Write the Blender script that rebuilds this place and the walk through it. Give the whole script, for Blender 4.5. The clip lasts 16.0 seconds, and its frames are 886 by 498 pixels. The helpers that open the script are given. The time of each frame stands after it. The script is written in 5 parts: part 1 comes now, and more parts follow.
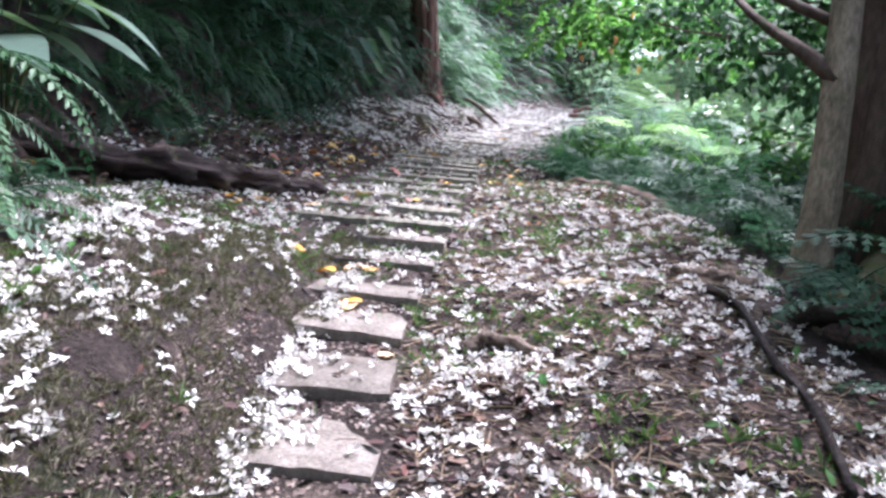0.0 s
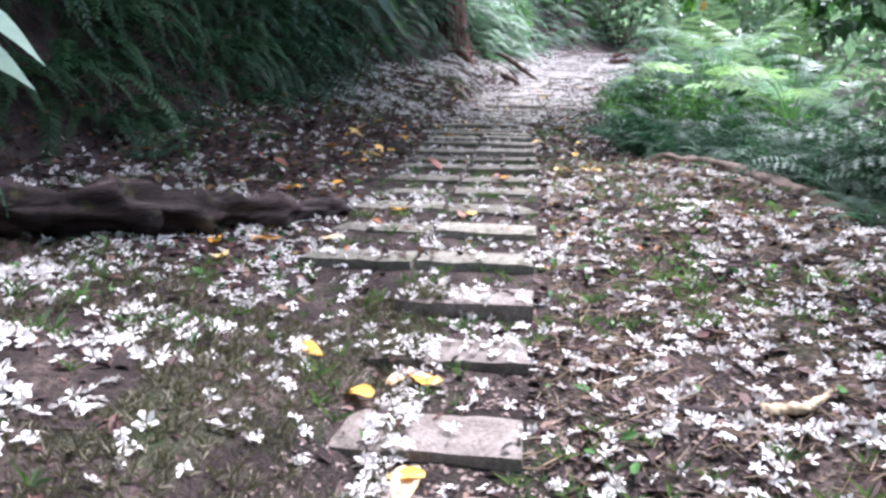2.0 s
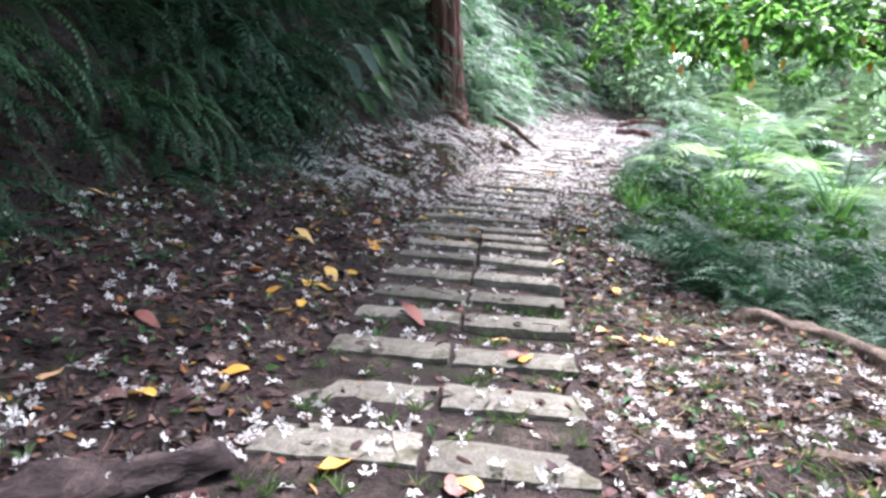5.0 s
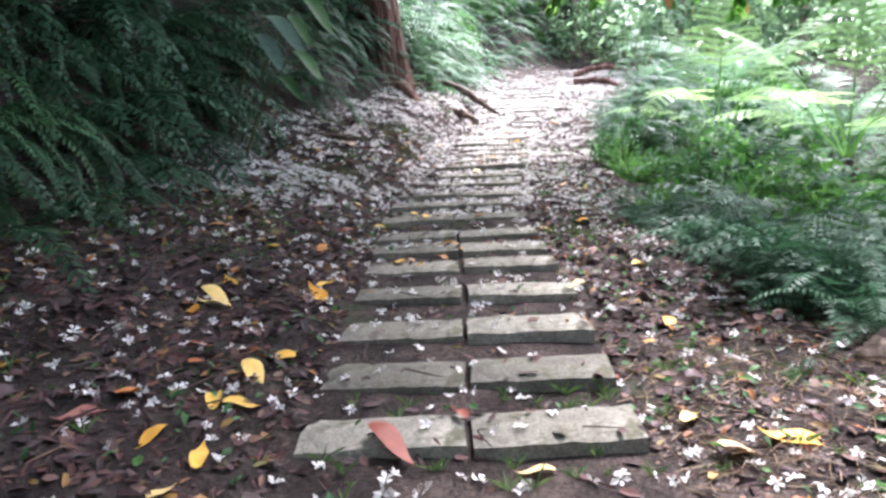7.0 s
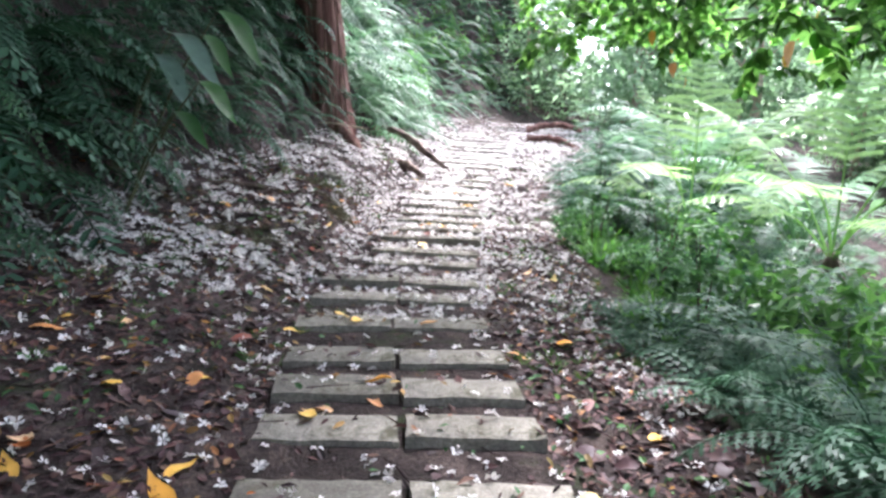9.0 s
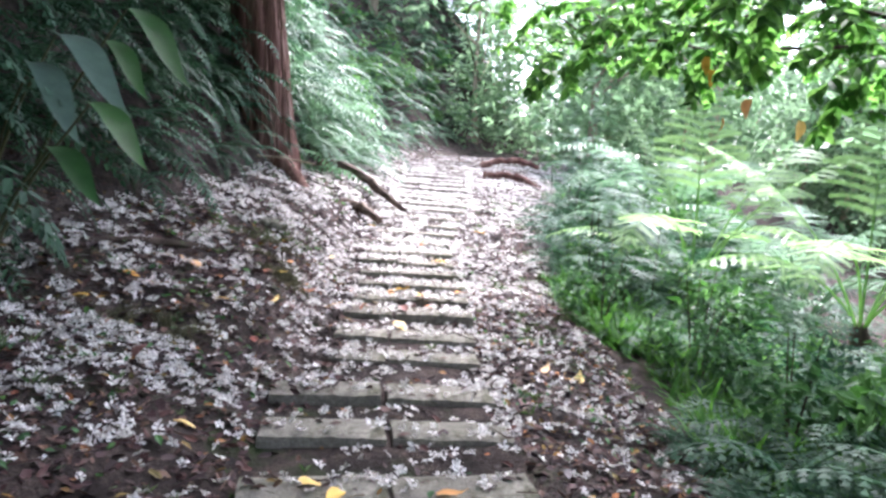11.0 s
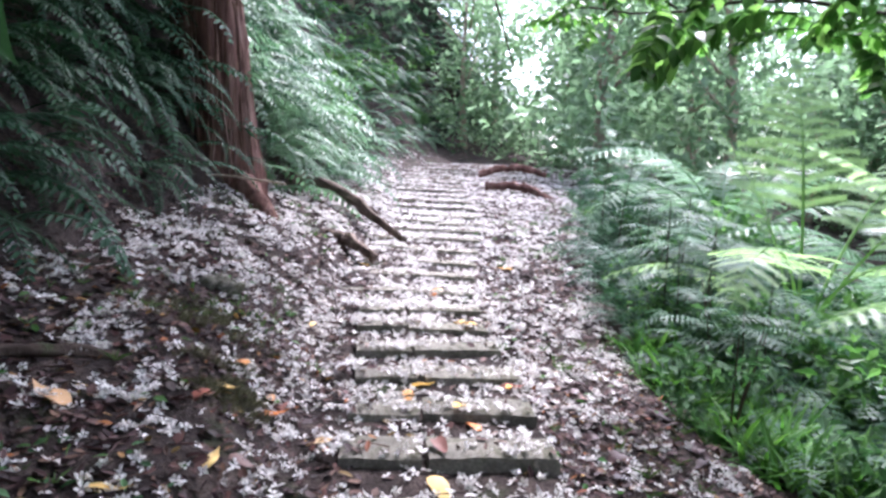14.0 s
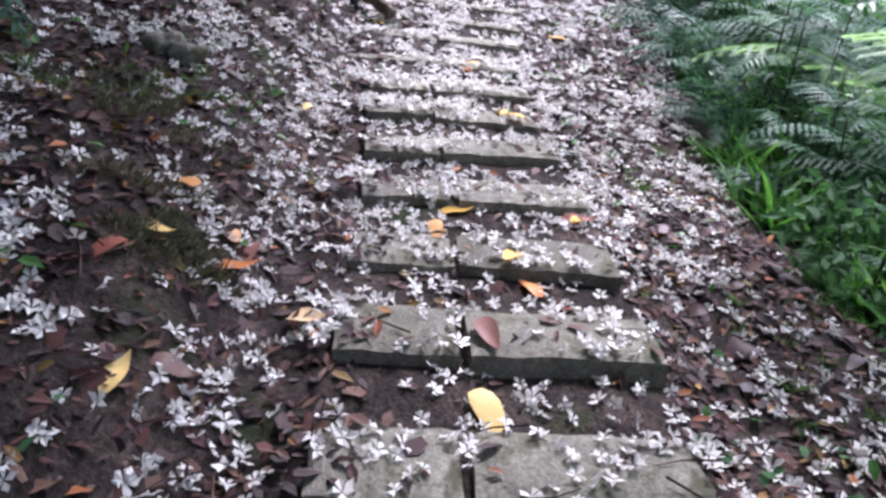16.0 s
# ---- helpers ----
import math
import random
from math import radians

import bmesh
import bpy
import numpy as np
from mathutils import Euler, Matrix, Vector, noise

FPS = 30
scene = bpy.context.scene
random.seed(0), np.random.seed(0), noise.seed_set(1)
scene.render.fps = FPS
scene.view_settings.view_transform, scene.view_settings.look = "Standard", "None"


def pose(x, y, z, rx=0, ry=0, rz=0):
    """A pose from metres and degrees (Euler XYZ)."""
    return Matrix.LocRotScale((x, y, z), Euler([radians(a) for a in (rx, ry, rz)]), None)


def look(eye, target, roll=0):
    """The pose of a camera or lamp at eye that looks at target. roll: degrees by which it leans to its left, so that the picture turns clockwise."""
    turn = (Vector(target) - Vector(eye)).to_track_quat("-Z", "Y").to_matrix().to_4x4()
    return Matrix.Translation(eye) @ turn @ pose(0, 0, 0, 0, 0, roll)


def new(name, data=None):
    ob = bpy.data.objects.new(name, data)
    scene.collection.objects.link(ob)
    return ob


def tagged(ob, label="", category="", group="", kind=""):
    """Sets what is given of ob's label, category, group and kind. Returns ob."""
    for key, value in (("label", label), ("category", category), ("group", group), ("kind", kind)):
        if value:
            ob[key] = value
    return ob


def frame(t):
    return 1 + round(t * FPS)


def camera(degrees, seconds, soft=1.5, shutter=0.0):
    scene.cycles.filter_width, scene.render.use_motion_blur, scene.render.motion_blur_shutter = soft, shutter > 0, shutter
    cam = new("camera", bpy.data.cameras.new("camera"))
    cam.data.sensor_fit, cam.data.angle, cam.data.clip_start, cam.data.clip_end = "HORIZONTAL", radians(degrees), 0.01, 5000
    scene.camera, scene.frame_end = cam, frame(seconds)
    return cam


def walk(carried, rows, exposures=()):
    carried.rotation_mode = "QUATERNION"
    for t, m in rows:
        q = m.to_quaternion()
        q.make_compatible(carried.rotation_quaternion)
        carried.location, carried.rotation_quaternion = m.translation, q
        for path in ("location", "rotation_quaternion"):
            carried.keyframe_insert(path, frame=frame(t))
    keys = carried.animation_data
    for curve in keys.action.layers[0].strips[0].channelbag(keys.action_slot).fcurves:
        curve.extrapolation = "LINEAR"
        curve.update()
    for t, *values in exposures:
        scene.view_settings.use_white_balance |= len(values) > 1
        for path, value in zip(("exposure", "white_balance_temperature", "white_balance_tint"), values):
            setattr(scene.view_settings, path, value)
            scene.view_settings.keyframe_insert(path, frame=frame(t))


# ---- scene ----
cam = camera(62.9, 16.0, soft=2.8)
METRES, EYE, TILT, LEAN, TURN = 13.7, 1.3, 2.5, 3.0, 0.0
ROWS = [
    (0.0, 0.0, 0.0, 0.0, 1.65, -12.13, -7.7),
    (0.5, -0.0052, 0.0321, 0.0019, 2.33, -11.77, -6.37),
    (1.0, -0.0095, 0.0653, 0.0018, 2.66, -13.19, -5.56),
    (1.5, -0.0151, 0.0981, 0.0043, 4.3, -14.93, -6.77),
    (2.0, -0.0222, 0.131, 0.0092, 3.11, -15.93, -3.29),
    (2.5, -0.0227, 0.1658, 0.0142, 4.84, -15.23, -6.41),
    (3.0, -0.0252, 0.1942, 0.0183, 4.83, -13.55, -3.15),
    (3.5, -0.0297, 0.2233, 0.0226, 2.9, -11.85, -3.57),
    (4.0, -0.0313, 0.2529, 0.0221, 3.75, -11.34, -5.77),
    (6.5, -0.0406, 0.4137, 0.0279, -1.26, -14.11, -5.26),
    (7.0, -0.0424, 0.4434, 0.0267, -2.19, -14.56, -0.44),
    (7.5, -0.0421, 0.4709, 0.0293, -2.8, -14.98, -1.7),
    (8.0, -0.041, 0.5002, 0.0315, -1.54, -12.49, -3.48),
    (8.5, -0.042, 0.5336, 0.0326, -4.04, -11.04, -2.04),
    (9.0, -0.0419, 0.5676, 0.0347, -6.51, -11.34, -5.97),
    (9.5, -0.0462, 0.6026, 0.036, -6.38, -9.1, -9.02),
    (12.0, -0.0609, 0.7637, 0.0376, -14.39, -8.32, -6.08),
    (12.5, -0.0595, 0.7936, 0.0393, -12.94, -7.65, -6.35),
    (13.0, -0.0547, 0.8249, 0.0395, -11.18, -7.24, -6.5),
    (13.5, -0.0524, 0.8566, 0.0388, -11.57, -7.64, -6.02),
    (14.0, -0.0492, 0.8874, 0.0375, -13.91, -8.03, -6.43),
    (14.5, -0.0458, 0.9142, 0.0335, -12.64, -10.84, -6.57),
    (15.0, -0.0483, 0.9401, 0.0309, -13.41, -14.35, -5.52),
    (15.5, -0.0438, 0.9641, 0.025, -14.39, -22.16, -5.52),
    (16.0, -0.0349, 0.9886, 0.025, -12.18, -27.25, -9.29),
]
walk(cam, [(t, pose(0, 0, EYE, TILT, LEAN, TURN) @ pose(METRES * x, METRES * y, METRES * z, 90 + pitch, roll, yaw)) for t, x, y, z, yaw, pitch, roll in ROWS], [(0.0, 2.75, 5700, 21), (3.0, 2.77, 5700, 22), (4.2, 2.95, 5800, 22), (6.5, 3.2, 6000, 20), (9.5, 3.25, 5950, 21), (13.0, 2.92, 5850, 24), (15.0, 2.5, 5700, 25), (16.0, 2.32, 5650, 25)])
# ---- plan: the path's right edge, its height, and the ground on both sides ----
PATH_Y = [-8, 2.1, 3.3, 4.4, 5.5, 6.7, 8.4, 10.0, 11.2, 12.3, 13.5, 14.2, 15.2, 16.4, 17.5, 18.45, 19.5, 20.45, 21.8, 24, 26, 31, 36, 46]
EDGE_X = [-0.3, -0.15, -0.17, -0.08, 0.02, 0.13, 0.24, 0.34, 0.38, 0.4, 0.52, 0.62, 0.81, 1.06, 1.2, 1.34, 1.68, 2.0, 2.45, 2.9, 3.3, 4.6, 8.0, 17.0]
RISE_Y = [-8, -2, 0, 3.33, 3.84, 4.4, 4.95, 5.52, 7.3, 8.3, 10.4, 12.3, 14.2, 15.2, 16.3, 17.35, 19.7, 20.5, 26, 32, 45, 80]
RISE_Z = [-0.35, -0.1, 0, 0.292, 0.374, 0.434, 0.487, 0.545, 0.67, 0.71, 0.805, 0.86, 0.93, 1.03, 1.06, 1.11, 1.41, 1.53, 2.05, 2.55, 3.0, 4.0]
SLAB = 0.66


def edge(y):
    return np.interp(y, PATH_Y, EDGE_X)


def rise(y):
    return np.interp(y, RISE_Y, RISE_Z)


def hashed(i, j, seed):
    v = np.sin(i * 127.1 + j * 311.7 + seed * 74.7) * 43758.5453
    return v - np.floor(v)


def bumps(x, y, size, seed=0):
    """Smooth value noise between 0 and 1 with lumps of the given size in metres."""
    x, y = np.asarray(x, float) / size, np.asarray(y, float) / size
    i, j = np.floor(x), np.floor(y)
    a, b = x - i, y - j
    a, b = a * a * (3 - 2 * a), b * b * (3 - 2 * b)
    low = hashed(i, j, seed) * (1 - a) + hashed(i + 1, j, seed) * a
    high = hashed(i, j + 1, seed) * (1 - a) + hashed(i + 1, j + 1, seed) * a
    return low * (1 - b) + high * b


def ground(x, y, relief=True):
    x, y = np.asarray(x, float), np.asarray(y, float)
    u = x - edge(y) + SLAB
    near = np.interp(y, [2.7, 3.3, 4.4, 5.0, 5.8], [0.95, 0.9, 0.7, 0.45, 0.05])
    left, right = np.maximum(-u - 0.70 + near, 0), np.maximum(u - 0.70, 0)
    z = rise(y) - np.interp(y, [0, 5, 7, 13, 14.5, 30], [0.03, 0.04, 0.036, 0.042, 0.06, 0.05])
    shelf = np.interp(y, [-5, 3.4, 4.5, 13, 14.3, 15.2, 19, 22, 26], [0.36, 0.36, 0.06, 0.04, 0.12, 0.2, 0.24, 0.12, 0.05])
    s = np.clip(left / np.interp(y, [4, 7], [0.45, 0.5]), 0, 1)
    z = z + shelf * s * s * (3 - 2 * s)
    z = z + left * np.interp(y, [-5, 3, 5, 12, 14, 19, 22, 30], [0.06, 0.08, 0.15, 0.17, 0.22, 0.3, 0.25, 0.2])
    foot = np.interp(y, [-5, 3, 6, 9, 13, 16, 19, 22, 26, 32, 40], [1.5, 1.6, 2.0, 2.3, 2.2, 1.9, 1.5, 1.3, 1.2, 1.6, 3.0])
    up = np.maximum(left - foot, 0)
    z = z + 1.15 * np.minimum(up, 4.5) + 0.35 * np.maximum(up - 4.5, 0)
    z = z + right * np.interp(y, [-5, 1, 2, 3.5, 5.4, 7, 9, 13, 16, 20], [0.0, 0.06, 0.15, 0.2, 0.17, 0.13, 0.02, -0.1, -0.12, -0.02]) * np.exp(-right / 8)
    verge = np.interp(y, [-5, 0, 7, 8.8, 9.7, 12, 14, 16.5, 19.6, 22.7, 26, 30, 40], [1.8, 1.75, 1.65, 1.5, 0.85, 0.7, 1.0, 0.7, 1.2, 1.4, 2.2, 3.5, 6.0])
    down = np.maximum(right - verge, 0)
    z = z - 0.22 * np.minimum(down, 3.0) - 0.3 * np.clip(down - 3.0, 0, 4) - 0.05 * np.clip(down - 7.0, 0, 30)
    if relief:
        calm = 0.35 + 0.65 * np.clip((np.abs(u) - 0.5) / 0.4, 0, 1)
        z = z + calm * (0.10 * (bumps(x, y, 0.9, 1) - 0.5) + 0.05 * (bumps(x, y, 0.31, 2) - 0.5) + 0.045 * (bumps(x, y, 0.13, 3) - 0.5))
        z = z + np.clip(np.abs(u) - 4, 0, 3) * 0.25 * (bumps(x, y, 2.6, 4) - 0.5)
    return z

# ---- world, sun, exposure ----
world = bpy.data.worlds.new("world")
scene.world = world
world.use_nodes = True
sky = world.node_tree.nodes.new("ShaderNodeTexSky")
sky.sky_type, sky.sun_disc = "NISHITA", False
sky.sun_elevation, sky.sun_rotation = radians(58), radians(35)
sky.dust_density, sky.ozone_density = 2.5, 1.2
back = world.node_tree.nodes["Background"]
haze = world.node_tree.nodes.new("ShaderNodeHueSaturation")
haze.inputs["Saturation"].default_value = 0.5
world.node_tree.links.new(sky.outputs[0], haze.inputs["Color"])
world.node_tree.links.new(haze.outputs[0], back.inputs[0])
back.inputs[1].default_value = 0.14
sun = new("sun", bpy.data.lights.new("sun", "SUN"))
sun.data.energy, sun.data.angle, sun.data.color = 2.0, radians(14), (1.0, 0.97, 0.92)
sun.matrix_world = look((0, 0, 30), (-9.1, 17.0 - 30.0, 30 - 25.4))


# ---- materials ----
def tree_of(name):
    m = bpy.data.materials.new(name)
    m.use_nodes = True
    t = m.node_tree
    return m, t, t.nodes["Principled BSDF"]


def node(t, kind, **sets):
    n = t.nodes.new(kind)
    for key, value in sets.items():
        n.inputs[key.replace("_", " ")].default_value = value
    return n


def surface(name, colours, scale=6.0, fine=60.0, rough=0.85, bump=0.4, depth=0.01, stretch=(1, 1, 1), vary=0.25, spec=0.15, moss=None, island=False):
    """Ramp of colours over coarse noise, darkened and lightened by fine noise, with relief."""
    m, t, b = tree_of(name)
    where = node(t, "ShaderNodeTexCoord")
    m1 = node(t, "ShaderNodeMapping")
    m1.inputs["Scale"].default_value = stretch
    t.links.new(where.outputs["Object"], m1.inputs[0])
    big = node(t, "ShaderNodeTexNoise", Scale=scale, Detail=6.0, Roughness=0.65)
    small = node(t, "ShaderNodeTexNoise", Scale=fine, Detail=5.0, Roughness=0.7)
    for n in (big, small):
        t.links.new(m1.outputs[0], n.inputs["Vector"])
    ramp = node(t, "ShaderNodeValToRGB")
    steps = ramp.color_ramp.elements
    while len(steps) < len(colours):
        steps.new(0.5)
    for i, c in enumerate(colours):
        steps[i].position = 0.3 + 0.4 * i / max(1, len(colours) - 1)
        steps[i].color = (*c, 1)
    t.links.new(big.outputs[0], ramp.inputs[0])
    last = ramp.outputs[0]
    grain = node(t, "ShaderNodeMapRange", To_Min=1 - vary, To_Max=1 + vary)
    grain.inputs["From Min"].default_value, grain.inputs["From Max"].default_value = 0.3, 0.7
    t.links.new(small.outputs[0], grain.inputs[0])
    own = node(t, "ShaderNodeNewGeometry").outputs["Random Per Island"] if island else node(t, "ShaderNodeObjectInfo").outputs["Random"]
    each = node(t, "ShaderNodeMapRange", To_Min=1 - 0.7 * vary, To_Max=1 + 0.7 * vary)
    t.links.new(own, each.inputs[0])
    both = node(t, "ShaderNodeMath")
    both.operation = "MULTIPLY"
    t.links.new(grain.outputs[0], both.inputs[0])
    t.links.new(each.outputs[0], both.inputs[1])
    mix = node(t, "ShaderNodeVectorMath")
    mix.operation = "SCALE"
    t.links.new(last, mix.inputs[0])
    t.links.new(both.outputs[0], mix.inputs["Scale"])
    last = mix.outputs[0]
    if moss:
        patch = node(t, "ShaderNodeTexNoise", Scale=moss[1], Detail=8.0, Roughness=0.7)
        t.links.new(where.outputs["Object"], patch.inputs["Vector"])
        cut = node(t, "ShaderNodeMapRange")
        cut.inputs["From Min"].default_value, cut.inputs["From Max"].default_value = moss[2], moss[2] + 0.12
        t.links.new(patch.outputs[0], cut.inputs[0])
        over = node(t, "ShaderNodeMix")
        over.data_type = "RGBA"
        over.inputs[7].default_value = (*moss[0], 1)
        t.links.new(cut.outputs[0], over.inputs[0])
        t.links.new(last, over.inputs[6])
        last = over.outputs[2]
    t.links.new(last, b.inputs["Base Color"])
    b.inputs["Roughness"].default_value = rough
    b.inputs["Specular IOR Level"].default_value = spec
    relief = node(t, "ShaderNodeBump", Strength=bump, Distance=depth)
    t.links.new(small.outputs[0], relief.inputs["Height"])
    t.links.new(relief.outputs[0], b.inputs["Normal"])
    return m


def leafy(name, colours, gloss=0.45, through_light=0.35, tint=(0.9, 1.1, 0.5), island=False, spots=0.2):
    """A leaf: colour differs from leaf to leaf and in spots; light passes through."""
    m, t, b = tree_of(name)
    own = node(t, "ShaderNodeNewGeometry").outputs["Random Per Island"] if island else node(t, "ShaderNodeObjectInfo").outputs["Random"]
    ramp = node(t, "ShaderNodeValToRGB")
    steps = ramp.color_ramp.elements
    while len(steps) < len(colours):
        steps.new(0.5)
    for i, c in enumerate(colours):
        steps[i].position = i / max(1, len(colours) - 1)
        steps[i].color = (*c, 1)
    t.links.new(own, ramp.inputs[0])
    where = node(t, "ShaderNodeTexCoord")
    small = node(t, "ShaderNodeTexNoise", Scale=9.0, Detail=6.0, Roughness=0.7)
    t.links.new(where.outputs["Object"], small.inputs["Vector"])
    grain = node(t, "ShaderNodeMapRange", To_Min=1 - spots, To_Max=1 + spots)
    grain.inputs["From Min"].default_value, grain.inputs["From Max"].default_value = 0.3, 0.7
    t.links.new(small.outputs[0], grain.inputs[0])
    mix = node(t, "ShaderNodeVectorMath")
    mix.operation = "SCALE"
    t.links.new(ramp.outputs[0], mix.inputs[0])
    t.links.new(grain.outputs[0], mix.inputs["Scale"])
    t.links.new(mix.outputs[0], b.inputs["Base Color"])
    b.inputs["Roughness"].default_value = gloss
    b.inputs["Specular IOR Level"].default_value = 0.14
    if through_light:
        glow = node(t, "ShaderNodeVectorMath")
        glow.operation = "MULTIPLY"
        glow.inputs[1].default_value = [1.6 * c for c in tint]
        t.links.new(mix.outputs[0], glow.inputs[0])
        thin = node(t, "ShaderNodeBsdfTranslucent")
        t.links.new(glow.outputs[0], thin.inputs[0])
        blend = node(t, "ShaderNodeMixShader", Fac=through_light)
        t.links.new(b.outputs[0], blend.inputs[1])
        t.links.new(thin.outputs[0], blend.inputs[2])
        t.links.new(blend.outputs[0], t.nodes["Material Output"].inputs[0])
    return m


SOIL = surface("soil", [(0.016, 0.012, 0.011), (0.04, 0.030, 0.027), (0.10, 0.075, 0.065)], 3.5, 55, 0.95, 1.0, 0.04, vary=0.7, spec=0.15, moss=((0.035, 0.05, 0.02), 1.6, 0.56))
STONE = surface("stone", [(0.10, 0.092, 0.076), (0.17, 0.157, 0.13), (0.24, 0.222, 0.186)], 6.0, 70, 0.85, 0.9, 0.008, vary=0.45, moss=((0.082, 0.078, 0.052), 5.0, 0.51))
EARTHSTONE = surface("earth_stained_stone", [(0.095, 0.08, 0.069), (0.155, 0.132, 0.116), (0.22, 0.19, 0.17)], 5.0, 60, 0.9, 0.9, 0.01, vary=0.45)
EARTH = leafy("trodden_earth", [(0.09, 0.066, 0.057), (0.15, 0.112, 0.097), (0.21, 0.165, 0.145)], 0.8, 0.0, island=True)
REDBARK = surface("red_fibrous_bark", [(0.045, 0.024, 0.019), (0.12, 0.06, 0.048), (0.23, 0.145, 0.12)], 5, 22, 0.95, 0.9, 0.03, (1, 1, 0.09), vary=0.45)
BARK = surface("grey_bark", [(0.16, 0.125, 0.09), (0.30, 0.24, 0.18), (0.42, 0.35, 0.27)], 7, 45, 0.9, 0.9, 0.02, (1, 1, 0.35), vary=0.45, moss=((0.11, 0.12, 0.07), 4.0, 0.55))
DARKBARK = surface("dark_bark", [(0.03, 0.022, 0.018), (0.07, 0.05, 0.04), (0.12, 0.09, 0.075)], 4, 30, 0.95, 0.8, 0.02, (1, 1, 0.3), vary=0.35, moss=((0.05, 0.065, 0.03), 3.0, 0.58))
STRAND = surface("bark_strand", [(0.06, 0.032, 0.026), (0.16, 0.09, 0.072), (0.28, 0.19, 0.16)], 6, 30, 0.95, 0.6, 0.01, (1, 1, 0.2), vary=0.5)
MOSSBARK = surface("mossy_root_bark", [(0.06, 0.048, 0.03), (0.12, 0.10, 0.06), (0.19, 0.16, 0.10)], 5, 35, 0.95, 0.8, 0.015, vary=0.4, moss=((0.10, 0.11, 0.045), 4.0, 0.46))
LOGWOOD = surface("rotting_wood", [(0.010, 0.008, 0.008), (0.028, 0.021, 0.02), (0.07, 0.053, 0.049)], 5, 40, 0.9, 0.8, 0.015, (0.2, 1, 1), vary=0.4, moss=((0.06, 0.075, 0.03), 3.5, 0.60))
ROTLOG = surface("wet_rotting_log", [(0.012, 0.009, 0.009), (0.036, 0.026, 0.025), (0.095, 0.07, 0.064)], 4, 30, 0.8, 1.0, 0.03, (0.35, 0.35, 1.6), vary=0.6, moss=((0.09, 0.085, 0.035), 4.5, 0.58))
PALEWOOD = surface("pale_dry_wood", [(0.30, 0.23, 0.15), (0.45, 0.36, 0.24)], 8, 60, 0.8, 0.5, 0.005, (0.2, 1, 1))
# Bank fern green, darkened to hold the shade of the bank.
FERN = leafy("shaded_fern_green", [(0.016, 0.045, 0.021), (0.028, 0.073, 0.031), (0.058, 0.122, 0.052)], 0.5, 0.18, (0.95, 1.08, 0.9))
# Pale copy of the fern green with sunlight put into its colour.
FERNLIGHT = leafy("pale_sunlit_fern_green", [(0.075, 0.14, 0.08), (0.12, 0.195, 0.12), (0.175, 0.255, 0.175)], 0.38, 0.35, (0.95, 1.08, 0.9))
# Tree fern green raised to hold the strong skylight on the fronds.
FERNGIANT = leafy("skylit_tree_fern_green", [(0.17, 0.26, 0.13), (0.22, 0.32, 0.17), (0.27, 0.37, 0.22)], 0.36, 0.55, (1.0, 1.1, 0.75))
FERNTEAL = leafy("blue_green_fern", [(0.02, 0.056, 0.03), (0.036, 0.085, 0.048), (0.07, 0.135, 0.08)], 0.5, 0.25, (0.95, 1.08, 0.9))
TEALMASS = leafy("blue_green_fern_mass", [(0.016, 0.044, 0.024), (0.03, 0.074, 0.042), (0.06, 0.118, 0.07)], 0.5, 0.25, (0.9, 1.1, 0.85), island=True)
STALK = surface("dark_fern_stalk", [(0.02, 0.018, 0.014), (0.05, 0.045, 0.03)], 6, 40, 0.6, 0.3, 0.003)
STEM = surface("fern_stem", [(0.05, 0.06, 0.03), (0.10, 0.10, 0.05)], 6, 40, 0.6, 0.3, 0.003)
TAROLEAF = leafy("broad_leaf_green", [(0.08, 0.125, 0.10), (0.13, 0.18, 0.15)], 0.28, 0.25)
TREELEAF = leafy("tree_leaf_green", [(0.025, 0.06, 0.022), (0.05, 0.12, 0.035), (0.10, 0.20, 0.06), (0.15, 0.27, 0.09)], 0.35, 0.58, (1.0, 1.1, 0.7), island=True)
# Leaf green paled and greyed: the distant haze is in the colour.
FARLEAF = leafy("hazed_leaf_green", [(0.08, 0.13, 0.075), (0.13, 0.20, 0.12), (0.20, 0.27, 0.19)], 0.4, 0.6, (1.0, 1.08, 0.9), island=True)
# Undergrowth on the shaded bank: the shade is in this dark green.
FERNMASS = leafy("shaded_fern_mass_green", [(0.014, 0.036, 0.020), (0.024, 0.060, 0.030), (0.042, 0.094, 0.046)], 0.5, 0.2, (0.9, 1.1, 0.8), island=True)
# Undergrowth in the sun: same green, paled to carry the sunlight.
LIGHTMASS = leafy("pale_sunlit_mass_green", [(0.055, 0.105, 0.06), (0.09, 0.155, 0.09), (0.13, 0.205, 0.13)], 0.38, 0.35, (0.95, 1.08, 0.9), island=True)
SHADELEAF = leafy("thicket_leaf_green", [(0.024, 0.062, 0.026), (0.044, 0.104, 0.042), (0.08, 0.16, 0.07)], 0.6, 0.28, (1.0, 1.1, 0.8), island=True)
SHRUBLEAF = leafy("shrub_leaf_green", [(0.04, 0.11, 0.03), (0.07, 0.16, 0.05), (0.115, 0.22, 0.085)], 0.35, 0.4, (1.0, 1.1, 0.7), island=True)
STRAPLEAF = leafy("strap_leaf_green", [(0.035, 0.11, 0.025), (0.06, 0.16, 0.035), (0.10, 0.21, 0.055)], 0.45, 0.35, (1.0, 1.1, 0.6), island=True)
